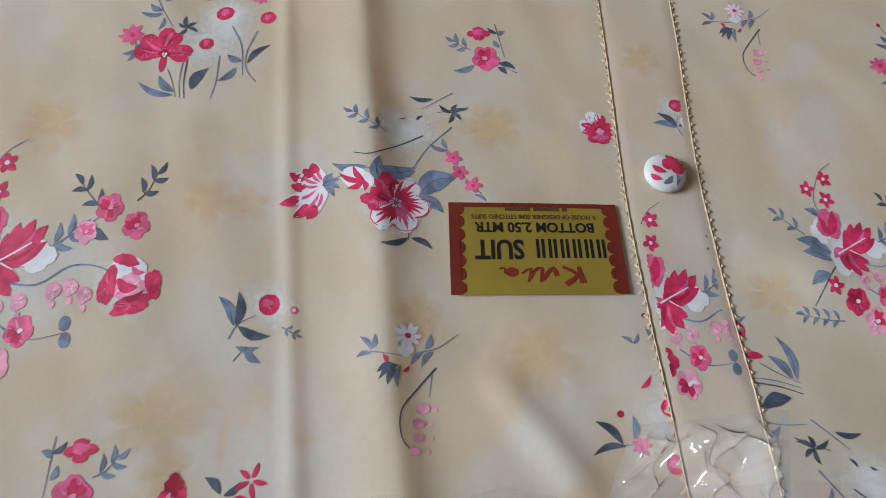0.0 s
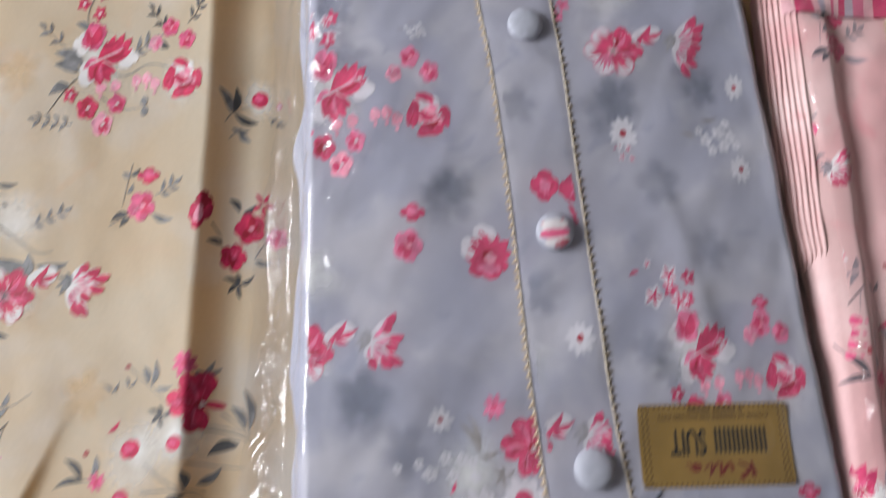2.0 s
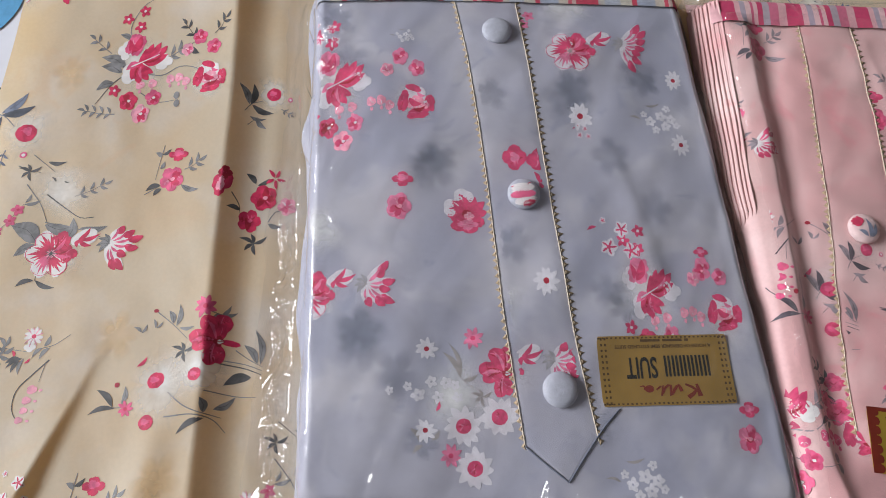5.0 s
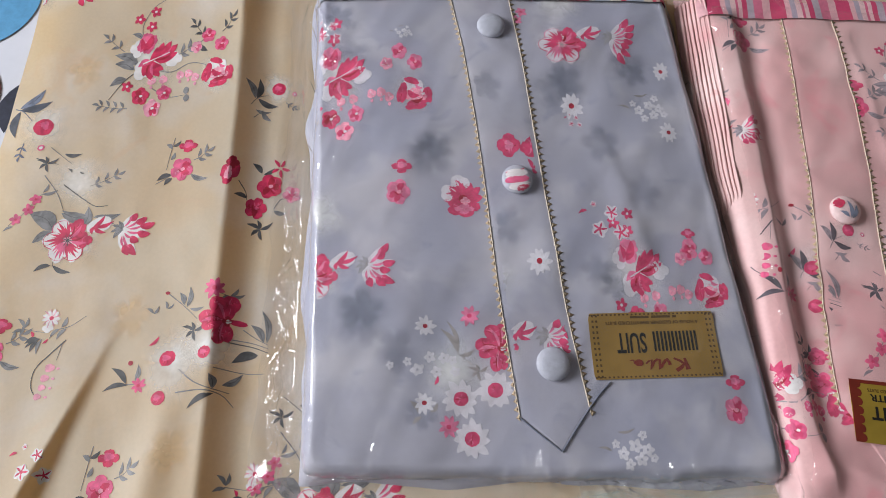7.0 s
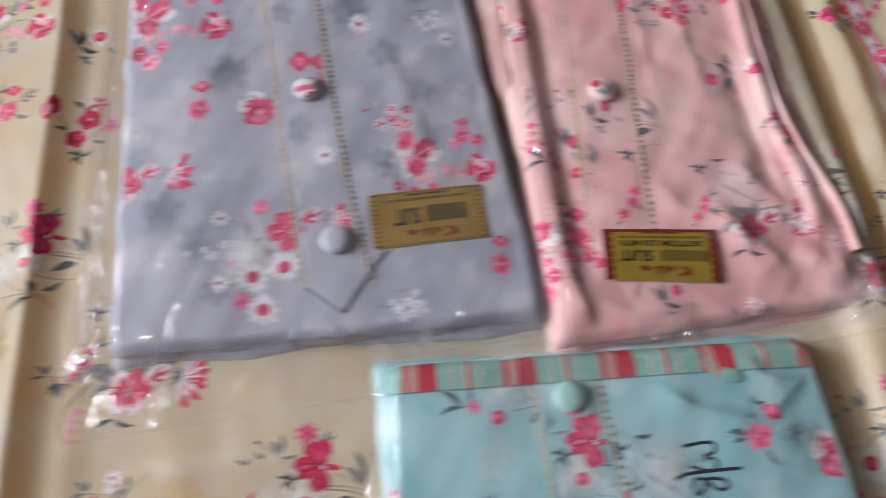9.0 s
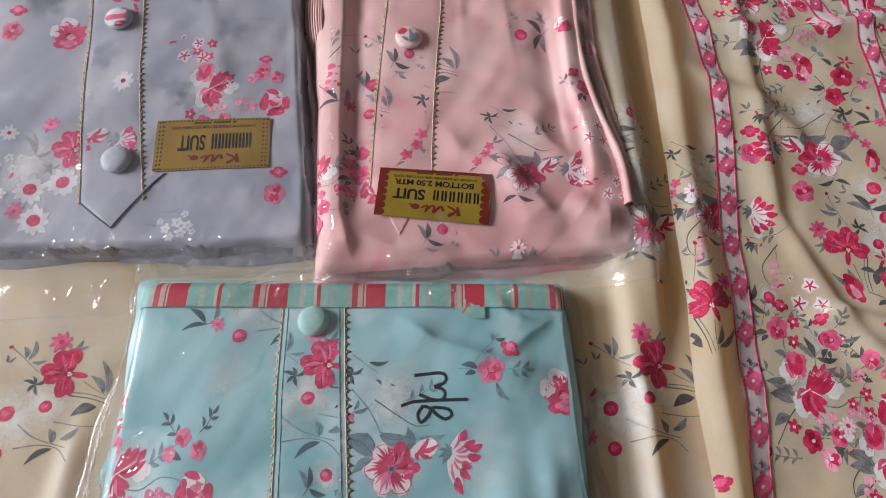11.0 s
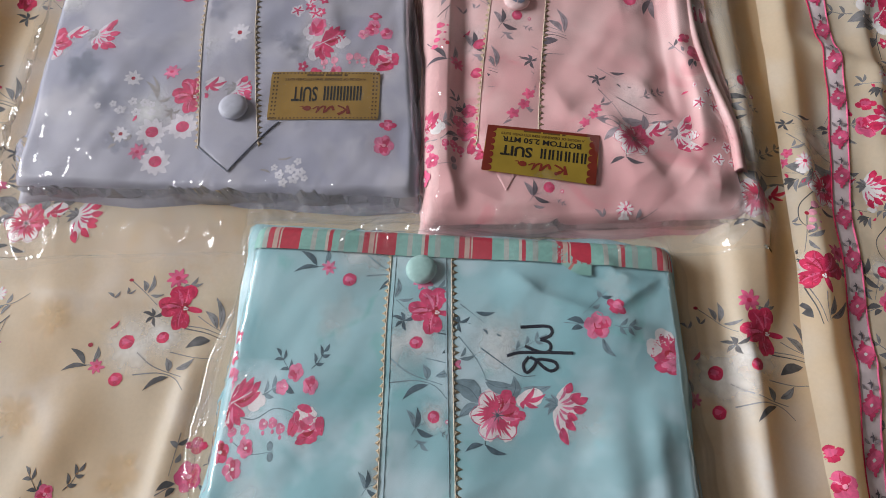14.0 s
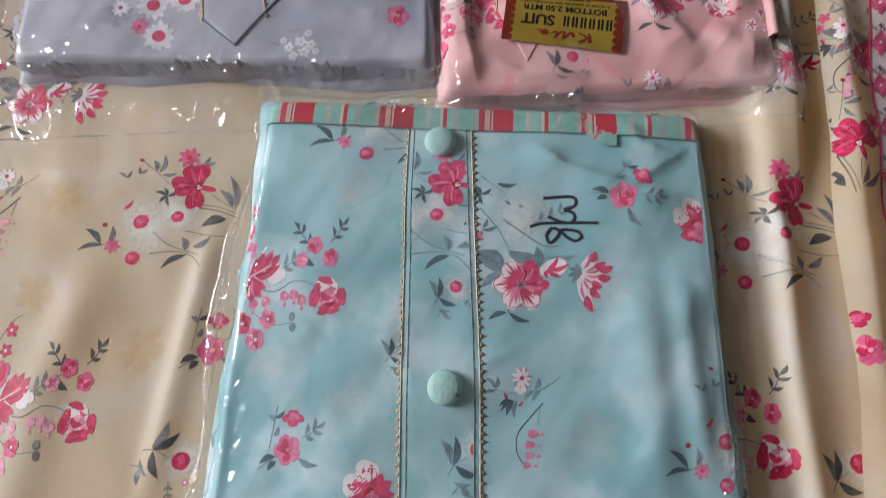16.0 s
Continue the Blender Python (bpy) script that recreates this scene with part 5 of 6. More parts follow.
def make_border(line, width, pitch, skip=0.5):
    """A printed border: a pale ribbon between two crimson lines, with a row of toothed medallions."""
    band = ribbon("border_band", line, width, stole_height, 0.0005, BORDER, stole, 0.004, 4)
    tagged(band, "pale lilac printed border with crimson medallions")
    pts = smooth_line(line, 0.002)
    s = np.r_[0, np.cumsum(np.hypot(*np.diff(pts, axis=0).T))]
    t = np.gradient(pts, axis=0)
    t /= np.hypot(t[:, 0], t[:, 1])[:, None]
    for side in (-1, 1):
        edge = [tuple(p + np.array([d[1], -d[0]]) * side * width * 0.5) for p, d in zip(pts[::6], t[::6])]
        ribbon("border_line", edge, 0.0011, stole_height, 0.0011, RED if side > 0 else PINKY, band, 0.004, 2)
    k = skip * pitch
    while k < s[-1] - pitch * 0.4:
        p = np.array([np.interp(k, s, pts[:, 0]), np.interp(k, s, pts[:, 1])])
        j = int(np.argmin(np.abs(s - k)))
        dx, dy = t[j]
        sp = Spray(1.0, 1.0, int(k * 1000))
        q = width * 1000
        for i in range(7):
            f = 1 - abs(i - 3) / 3.6
            sp.leaf(-q * 0.50 * f, (i - 3) * q * 0.20, q * 0.50 * f, (i - 3) * q * 0.20, q * 0.27, "r", 3, 0.0, 0.35)
        sp.blob(0, 0, q * 0.28, q * 0.58, "p", 4, 0.1, 45, 0.04, 4)
        sp.blob(0, 0, q * 0.15, q * 0.34, "l", 4, 0.12, 45, 0.04, 5), sp.blob(0, 0, q * 0.07, q * 0.10, "w", 4, 0.1, 45, 0.04, 6)
        sp.leaf(0, q * 0.75, 0, q * 1.25, q * 0.10, "d", 3), sp.leaf(-q * 0.14, q * 1.0, q * 0.14, q * 1.0, q * 0.12, "d", 3)
        sp.leaf(-q * 0.40, q * 0.95, -q * 0.12, q * 0.70, q * 0.16, "g", 2), sp.leaf(q * 0.40, q * 0.95, q * 0.12, q * 0.70, q * 0.16, "g", 2)
        ang = math.atan2(dy, dx) - math.pi / 2
        c, n = math.cos(ang), math.sin(ang)
        mats, verts, faces, which, b = [], [], [], [], 0
        pal = PALETTES["pink"]
        for v, f, mat, level, fade in sp.patches:
            wx, wy = p[0] + v[:, 0] * c - v[:, 1] * n, p[1] + v[:, 0] * n + v[:, 1] * c
            if pal[mat] not in mats:
                mats.append(pal[mat])
            verts.append(np.stack([wx, wy, stole_height(wx, wy) + 0.0011 + 0.00006 * level], -1))
            faces += [tuple(b + i for i in g) for g in f]
            which += [mats.index(pal[mat])] * len(f)
            b += len(v)
        mesh_object("medallion", np.vstack(verts), faces, mats, band, which)
        k += pitch


make_border([(0.462, 0.30), (0.452, 0.131), (0.444, 0.02), (0.432, -0.045), (0.413, -0.112), (0.402, -0.165), (0.391, -0.218), (0.379, -0.265), (0.366, -0.33), (0.350, -0.45)], 0.0128, 0.0315)
make_border([(0.610, 0.25), (0.592, 0.109), (0.579, 0.051), (0.574, 0.006), (0.568, -0.055), (0.58, -0.13), (0.60, -0.26)], 0.0125, 0.0315)
make_border([(0.57, 0.30), (0.548, 0.16), (0.545, 0.11), (0.556, 0.045)], 0.0120, 0.0315, 0.3)


# ---- three folded suits in clear bags ----
def packet_heights(corners, thick, puff, seed, folds=(), crumple=0.0006):
    e = inset(corners)
    big, fine = waves(seed, 9, 0.06, 0.25), waves(seed + 1, 12, 0.02, 0.06)

    def height(x, y):
        d = e(x, y)
        s = np.clip(d / 0.009, 0, 1)
        z = (thick) * np.sqrt(np.clip(1 - (1 - s) ** 2, 0, 1)) + puff * smooth(d / 0.07)
        k = smooth(d / 0.015)
        z = z + k * (0.0010 * big(x, y) + crumple * fine(x, y))
        for f in folds:
            z = z + k * f(x, y)
        return z

    return e, height


def make_packet(name, label, corners, thick, puff, seed, material, palette, folds=(), layers=2, crumple=0.0004, nu=220, nv=280):
    """A folded suit: a stack of folded layers with the front panel on top."""
    thing = tagged(new(name), label, "clothes", "folded suits in clear bags")
    e, height = packet_heights(corners, thick, puff, seed, folds, crumple)
    for k in range(layers):
        c = grown(corners, 0.0035 - 0.003 * k)
        _, low = packet_heights(c, thick * (0.34 + 0.28 * k), 0.0, seed + 20 + k)
        sheet("folded_layer", c, 50, 60, low, [material], thing, True, wander=0.0025, seed=seed + 40 + 2 * k)
    panel = sheet("front_panel", corners, nu, nv, height, [material], thing, True, skirt=0.0008, wander=0.0016, seed=seed + 50)
    return thing, e, height, Cloth(thing, height, lambda x, y: e(x, y) > 0.0035, palette)


def make_strip(thing, line, width, height, lift, cols, turns, name="striped_waistband"):
    m = striped("striped_cotton_" + thing.name, cols, turns)
    ob = ribbon(name, line, width, height, lift, m, thing, 0.003, 16, 0.0, level=True)
    return tagged(ob, "rolled striped cotton strip")


def make_bag(label, packet, outline, height, e, thick, seed, bumps=()):
    """A clear polythene bag drawn round a folded suit: taut on top, crumpled along its seams."""
    ridge, fine, big = ridged(seed, 4, 0.010, 0.036), waves(seed + 3, 12, 0.014, 0.045), waves(seed + 4, 8, 0.05, 0.2)
    small, loose = ridged(seed + 5, 6, 0.0045, 0.013), ridged(seed + 11, 3, 0.03, 0.085)
    eo, patch = inset(outline), waves(seed + 9, 8, 0.03, 0.10)

    def film(x, y):
        d = e(x, y)
        rough = 0.14 + 0.86 * smooth(0.15 + 1.0 * patch(x, y))
        out = smooth(1 + d / 0.022)
        # the film bridges the small hollows of the cloth
        level = sum(height(x + a, y + b) for a, b in ((0.007, 0), (-0.007, 0), (0, 0.007), (0, -0.007), (0.012, 0.012), (-0.012, -0.012), (0.012, -0.012), (-0.012, 0.012))) / 8
        inner = smooth((d - 0.008) / 0.012)
        top = np.maximum(height(x, y), 0) * (1 - inner) + np.maximum(level + 0.0004, height(x, y) - 0.0006) * inner + 0.0014
        side = (thick + 0.0015) * out + 0.0022
        near = np.exp(-np.clip(d, 0, 1) / (0.006 + 0.012 * rough))
        z = np.where(d > 0, top, np.minimum(side, thick + 0.003))
        z = z + (0.0085 * ridge(x, y) + 0.0022 * small(x, y) + 0.0010 * fine(x, y)) * near * rough + 0.0004 * big(x, y) * (1 - near) + 0.0002 * np.abs(fine(x, y)) * (1 - near)
        for bx, by in bumps:
            z = z + 0.0068 * np.exp(-((x - bx) ** 2 + (y - by) ** 2) / 0.030**2)
        base = np.maximum(yellow_height(x, y), 0) + 0.0016 + (0.0065 * loose(x, y) + 0.0035 * ridge(x, y) * rough) * (0.4 + 0.6 * rough) * smooth(eo(x, y) / 0.016)
        return np.maximum(z * smooth(0.20 + eo(x, y) / 0.026), base)

    bag = sheet("clear_bag", outline, 280, 340, film, [FILM], None, True, wander=0.0045, seed=seed + 60)
    bag.visible_shadow = False
    tagged(bag, label, "bag", "clear bags")
    # the welded edges of the film
    c = np.array(outline).mean(axis=0)
    rim = [tuple(c + (np.array(p) - c) * 0.988) for p in outline]
    for name, a, b in (("bottom_weld", rim[0], rim[1]),):
        weld = ribbon(name, [a, b], 0.0022, film, 0.0002, FILM, bag, 0.002, 3)
        weld.visible_shadow = False
    return bag


def make_flap(label, corners, seed, parent=None, tall=0.017):
    """The loose open end of a bag, lying crumpled on the cloth."""
    ridge, fine = ridged(seed, 5, 0.009, 0.036), waves(seed + 3, 12, 0.008, 0.03)
    eo = inset(corners)

    def film(x, y):
        k = smooth(eo(x, y) / 0.010)
        return np.maximum(yellow_height(x, y), 0) + 0.0030 + k * tall * (ridge(x, y) + 0.24 * fine(x, y))

    ob = sheet("clear_bag_end" if parent is None else "crumpled_hem", corners, 130, 130, film, [FILM_CRUMPLED], parent, True)
    ob.visible_shadow = False
    if parent is not None:
        return tagged(ob, label)
    return tagged(ob, label, "bag")


GREY_C = [(-0.157, -0.044), (0.128, -0.084), (0.143, 0.277), (-0.122, 0.309)]
GREY_T = 0.0190
grey_suit, g_e, g_height, grey = make_packet(
    "grey_suit", "folded grey floral cotton suit with a button band and gold sticker", GREY_C, GREY_T, 0.003, 51, GREY, "grey",
    [fold([(-0.02, 0.255), (0.0, 0.235), (0.02, 0.215)], 0.0012, 0.006, 0.004, 0.3), fold([(0.06, 0.17), (0.075, 0.06), (0.085, 0.02)], 0.0010, 0.010, 0.006, 0.3),
     fold([(-0.11, 0.05), (-0.05, 0.035), (-0.02, 0.03)], 0.0009, 0.010, 0.008, 0.3)])
G_LEFT = [(-0.024, 0.292), (-0.021, 0.22), (-0.022, 0.13), (-0.025, 0.05), (-0.025, -0.027)]
G_RIGHT = [(0.020, 0.287), (0.019, 0.20), (0.016, 0.10), (0.015, 0.03), (0.017, -0.030)]
g_band = make_placket(grey_suit, G_LEFT, G_RIGHT, g_height, GREY, "grey", tip=(-0.004, -0.048), tooth_side=(1, -1))
grey_band = Cloth(g_band, g_height, lambda x, y: between(G_LEFT, G_RIGHT, x, y, 0.003) & (y > -0.03) & (y < 0.286), "grey", 0.0006)
cord("seam_thread", [(-0.025, -0.027), (-0.015, -0.038), (-0.004, -0.049)], 0.0005, g_height, 0.0006, THREAD, g_band, 0, "dark seam of the pointed band end")
cord("seam_thread", [(-0.004, -0.049), (0.008, -0.036), (0.022, -0.022), (0.032, -0.014)], 0.0005, g_height, 0.0006, THREAD, g_band, 0, "dark seam of the pointed band end")
GREY_COVER = plain("grey_button_cloth", (0.43, 0.43, 0.50), 0.6, 0, 0.1, 320, 0.25)
for bx, by, spots in ((0.002, 0.2475, ()), (-0.0005, 0.1235, (("blob", -2, -3, 9, 3.2, "w"), ("blob", 1, 6, 8, 3, "w"), ("blob", -1, 1.5, 8, 2.8, "p"), ("blob", 3, 8, 5, 2.4, "r"), ("leaf", -8, -5, 7, -7, 2, "r"))), (0.0, 0.001, ())):
    make_button(g_band, bx, by, float(g_height(bx, by)) + 0.0014, GREY_COVER, 0.0104, spots=spots)
make_sticker(grey_suit, 0.0645, 0.0045, -5.8, 0.079, 0.0405, g_height, 0.0004, False, 0.0004)
make_strip(grey_suit, [(-0.121, 0.2985), (0.0, 0.2840), (0.142, 0.2665)], 0.0185, g_height, 0.0018,
           [(0.0, (0.40, 0.41, 0.49)), (0.16, (0.55, 0.50, 0.44)), (0.28, (0.52, 0.05, 0.10)), (0.33, (0.36, 0.38, 0.48)), (0.52, (0.55, 0.47, 0.42)), (0.62, (0.56, 0.08, 0.13)), (0.66, (0.60, 0.42, 0.40)), (0.70, (0.50, 0.04, 0.09)), (0.93, (0.46, 0.42, 0.40))], 3.8)
grey_bag = make_bag("clear crinkled polythene bag over the grey folded suit", grey_suit, [(-0.192, -0.090), (0.141, -0.116), (0.150, 0.286), (-0.141, 0.320)], g_height, g_e, GREY_T, 61, [(0.002, 0.2475), (-0.0005, 0.1235), (0, 0.001)])

PINK_C = [(0.122, -0.103), (0.345, -0.122), (0.372, 0.236), (0.160, 0.270)]
PINK_T = 0.0165
p_wob = waves(171, 8, 0.02, 0.09)
P_ROLL = [(0.352, 0.235), (0.345, 0.14), (0.334, 0.08), (0.327, 0.02), (0.329, -0.03), (0.322, -0.075)]
pink_suit, p_e, p_height, pink = make_packet(
    "pink_suit", "folded pink floral cotton suit with loose rolled edges and gold sticker", PINK_C, PINK_T, 0.002, 71, PINK, "pink",
    [fold([(0.183, 0.25), (0.168, 0.12), (0.152, 0.0), (0.146, -0.06), (0.150, -0.10)], 0.0052, 0.024, 0.0055, 0.05, 1.8),
     fold([(0.197, 0.25), (0.180, 0.12), (0.163, 0.0), (0.158, -0.07)], -0.0028, 0.006, 0.008, 0.1),
     fold(P_ROLL, 0.0056, 0.0050, 0.014, 0.06, 2.0),
     fold([(0.322, 0.10), (0.314, 0.02), (0.309, -0.045)], -0.0035, 0.010, 0.004, 0.2),
     fold([(0.255, -0.020), (0.274, -0.060), (0.296, -0.098)], 0.0050, 0.016, 0.008, 0.25, 1.7),
     fold([(0.225, 0.00), (0.236, -0.028), (0.255, -0.04)], 0.0022, 0.009, 0.007, 0.3, 1.7),
     fold([(0.300, -0.075), (0.318, -0.092), (0.340, -0.096)], 0.0060, 0.012, 0.012, 0.3),
     fold([(0.268, 0.22), (0.262, 0.12), (0.252, 0.06)], 0.0008, 0.004, 0.004, 0.2),
     fold([(0.300, 0.20), (0.292, 0.10), (0.288, 0.03)], 0.0016, 0.012, 0.005, 0.25, 1.5),
     fold([(0.258, -0.03), (0.266, -0.055), (0.272, -0.09)], 0.0026, 0.010, 0.007, 0.3, 1.6),
     fold([(0.150, -0.075), (0.18, -0.092), (0.225, -0.098)], 0.0022, 0.010, 0.005, 0.3, 1.5),
     fold([(0.285, 0.0), (0.300, -0.03), (0.318, -0.052)], 0.0028, 0.010, 0.006, 0.3, 1.6)], 2, 0.0006)
for k, (dx, hh) in enumerate(((0.0, 0.0160), (0.006, 0.0125), (0.0125, 0.0090))):
    # rolled layers showing along the far side edge, beside the dark hollow
    ribbon("rolled_edge", [(0.366 + dx * 0.5, 0.225), (0.352 + dx, 0.12), (0.341 + dx, 0.05), (0.340 + dx, 0.0), (0.346 + dx * 0.7, -0.05), (0.343 + dx * 0.4, -0.085)], 0.0085, lambda x, y: 0.0 * x, hh + 0.006, PINK, pink_suit, 0.004, 8, 0.0)
for k in range(7):
    # thin folded layers showing along the near side edge
    dx, hh, ww = 0.0034 - 0.0024 * k, 0.0170 - 0.0016 * k, (0.0034, 0.0030, 0.0040, 0.0032, 0.0036, 0.0030, 0.0038)[k]
    ribbon("folded_edge", [(0.166 + dx, 0.262), (0.158 + dx * 1.1, 0.20), (0.152 + dx, 0.15), (0.147 + dx * 0.9, 0.11), (0.146 + dx * 0.6, 0.07)], ww,
           lambda x, y: 0.0005 * p_wob(x * 0.6 + k, y) - 0.012 * smooth((0.10 - y) / 0.03), hh + 0.0025, PINK, pink_suit, 0.004, 6, 0.0)
P_LEFT = [(0.224, 0.235), (0.205, 0.13), (0.192, 0.07), (0.180, 0.015), (0.169, -0.044)]
P_RIGHT = [(0.262, 0.232), (0.247, 0.125), (0.234, 0.065), (0.222, 0.01), (0.211, -0.048)]
p_band = make_placket(pink_suit, P_LEFT, P_RIGHT, p_height, PINK, "pink", tip=(0.184, -0.083), tooth_side=(1, -1))
pink_band = Cloth(p_band, p_height, lambda x, y: between(P_LEFT, P_RIGHT, x, y, 0.003) & (y > -0.05), "pink", 0.0006)
PINK_COVER = plain("pale_pink_button_cloth", (0.74, 0.55, 0.55), 0.6, 0, 0.1, 320, 0.25)
make_button(p_band, 0.2135, 0.0755, float(p_height(0.2135, 0.0755)) + 0.0012, PINK_COVER, 0.0102, 0.0048,
            spots=(("blob", -5, -5, 4.0, 3.6, "r", 4, 0.1), ("leaf", 0, 7, 1, -6, 3, "g"), ("leaf", 1, 7, 6, -2, 3, "g"), ("leaf", -1, 6, -6, 1, 2.6, "g")))
make_sticker(pink_suit, 0.2110, -0.0585, -14.5, 0.0775, 0.0370, p_height, 0.0010, True, 0.0003)
make_strip(pink_suit, [(0.163, 0.2555), (0.26, 0.2405), (0.371, 0.2235)], 0.0250, p_height, 0.0020,
           [(0.0, (0.70, 0.38, 0.42)), (0.12, (0.56, 0.06, 0.15)), (0.34, (0.72, 0.40, 0.44)), (0.42, (0.42, 0.34, 0.42)), (0.50, (0.74, 0.48, 0.50)), (0.58, (0.60, 0.12, 0.22)), (0.62, (0.74, 0.45, 0.48)), (0.68, (0.56, 0.06, 0.15)), (0.76, (0.45, 0.36, 0.42)), (0.86, (0.62, 0.16, 0.26))], 4.2)
pink_bag = make_bag("clear crinkled polythene bag over the pink folded suit", pink_suit, [(0.118, -0.124), (0.356, -0.143), (0.386, 0.246), (0.157, 0.281)], p_height, p_e, PINK_T, 81, [(0.2135, 0.0755)])

make_flap("loose crumpled open end of a clear polythene bag", [(0.147, 0.269), (0.216, 0.254), (0.233, 0.294), (0.171, 0.301)], 131)

make_flap("crumpled hem of clear film", [(0.005, -0.083), (0.122, -0.090), (0.120, -0.071), (0.006, -0.064)], 141, grey_bag, 0.011)
make_flap("crumpled hem of clear film", [(0.304, -0.128), (0.327, -0.136), (0.353, -0.117), (0.345, -0.096)], 151, pink_bag, 0.012)

TEAL_C = [(-0.052, -0.452), (0.246, -0.500), (0.288, -0.131), (0.014, -0.086)]
TEAL_T = 0.0170
teal_suit, t_e, t_height, teal = make_packet(
    "teal_suit", "folded teal floral cotton suit with a size written in marker", TEAL_C, TEAL_T, 0.003, 91, TEAL, "teal",
    [fold([(0.175, -0.138), (0.196, -0.158), (0.235, -0.178), (0.268, -0.190)], 0.0036, 0.018, 0.0045, 0.2, 1.5),
     fold([(0.230, -0.178), (0.255, -0.163), (0.278, -0.152)], 0.0024, 0.012, 0.004, 0.3, 1.5),
     fold([(0.236, -0.13), (0.245, -0.148), (0.262, -0.158)], 0.0022, 0.008, 0.0035, 0.3, 1.5),
     fold([(0.228, -0.22), (0.225, -0.28), (0.215, -0.36)], 0.0036, 0.014, 0.012, 0.25),
     fold([(0.252, -0.22), (0.246, -0.28), (0.243, -0.36)], 0.0030, 0.008, 0.008, 0.25),
     fold([(0.112, -0.283), (0.135, -0.270), (0.16, -0.262)], 0.0007, 0.005, 0.004, 0.3),
     fold([(0.100, -0.283), (0.085, -0.262), (0.075, -0.245)], 0.0010, 0.005, 0.004, 0.3)], 2, 0.0005)
T_LEFT = [(0.1045, -0.116), (0.098, -0.165), (0.0925, -0.215), (0.086, -0.27), (0.079, -0.335), (0.070, -0.43)]
T_RIGHT = [(0.143, -0.122), (0.138, -0.175), (0.134, -0.222), (0.129, -0.28), (0.122, -0.339), (0.112, -0.43)]
t_band = make_placket(teal_suit, T_LEFT, T_RIGHT, t_height, TEAL, "teal", tooth_side=(1, -1))
teal_band = Cloth(t_band, t_height, lambda x, y: between(T_LEFT, T_RIGHT, x, y, 0.003) & (y < -0.12) & (y > -0.42), "teal", 0.0006)
for line, dx in ((T_LEFT, 0.0034), (T_RIGHT, -0.0034)):
    cord("seam_thread", [(x + dx, y) for x, y in line], 0.0002, t_height, 0.0007, TEAL_LEAF, t_band, 0.5, "teal row of stitches")
TEAL_COVER = plain("teal_button_cloth", (0.34, 0.52, 0.50), 0.6, 0, 0.1, 320, 0.25)
for bx, by in ((0.1225, -0.1335), (0.1095, -0.2815), (0.095, -0.415)):
    make_button(t_band, bx, by, float(t_height(bx, by)) + 0.0014, TEAL_COVER, 0.0099, spots=(("leaf", 5, 4, 9, 6, 2.4, "g"),) if by < -0.2 else ())
make_strip(teal_suit, [(0.013, -0.0955), (0.10, -0.1095), (0.19, -0.124), (0.284, -0.1405)], 0.0215, t_height, 0.0016,
           [(0.0, (0.22, 0.42, 0.38)), (0.14, (0.36, 0.38, 0.36)), (0.19, (0.46, 0.05, 0.08)), (0.25, (0.50, 0.36, 0.32)), (0.30, (0.44, 0.06, 0.09)), (0.315, (0.52, 0.42, 0.37)), (0.33, (0.48, 0.04, 0.07)), (0.53, (0.23, 0.43, 0.39)), (0.65, (0.40, 0.41, 0.39)), (0.70, (0.24, 0.43, 0.40)), (0.80, (0.54, 0.48, 0.43)), (0.83, (0.46, 0.05, 0.08)), (0.87, (0.24, 0.44, 0.40)), (0.94, (0.33, 0.37, 0.35))], 4.35)

tagged(ribbon("turned_corner", [(0.2050, -0.1220), (0.2130, -0.1340), (0.2220, -0.1430), (0.2300, -0.1450)], 0.0085, t_height, 0.0016, striped("striped_turn", [(0.0, (0.23, 0.43, 0.39)), (0.35, (0.40, 0.42, 0.40)), (0.5, (0.26, 0.45, 0.42)), (0.8, (0.50, 0.20, 0.18)), (0.86, (0.25, 0.45, 0.42))], 1.3), teal_suit, 0.002, 6, 0.0, level=True), "turned-over corner of the striped strip")


def marker_stroke(pts):
    ribbon("marker_writing", pts, 0.0020, t_height, 0.0008, MARKER, teal_suit, 0.0015, 2)


marker_stroke([(0.1799, -0.1773), (0.1949, -0.1783), (0.1987, -0.1808), (0.1974, -0.1845), (0.1908, -0.1862)])
marker_stroke([(0.1908, -0.1862), (0.1954, -0.1881), (0.1966, -0.1913), (0.1941, -0.1944), (0.1880, -0.1931), (0.1811, -0.1889)])
marker_stroke([(0.1693, -0.1941), (0.1763, -0.1928), (0.1890, -0.1939), (0.2092, -0.1968)])
marker_stroke([(0.1824, -0.1959), (0.1783, -0.2005), (0.1797, -0.2053), (0.1846, -0.2022), (0.1872, -0.1984), (0.1917, -0.1986), (0.1975, -0.2009), (0.1983, -0.2044), (0.1943, -0.2059), (0.1900, -0.2028), (0.1865, -0.1984), (0.1831, -0.1963)])
make_bag("clear crinkled polythene bag over the teal folded suit", teal_suit, [(-0.078, -0.475), (0.258, -0.525), (0.297, -0.122), (0.004, -0.074)], t_height, t_e, TEAL_T, 101, [(0.1225, -0.1335), (0.1095, -0.2815), (0.095, -0.415)])


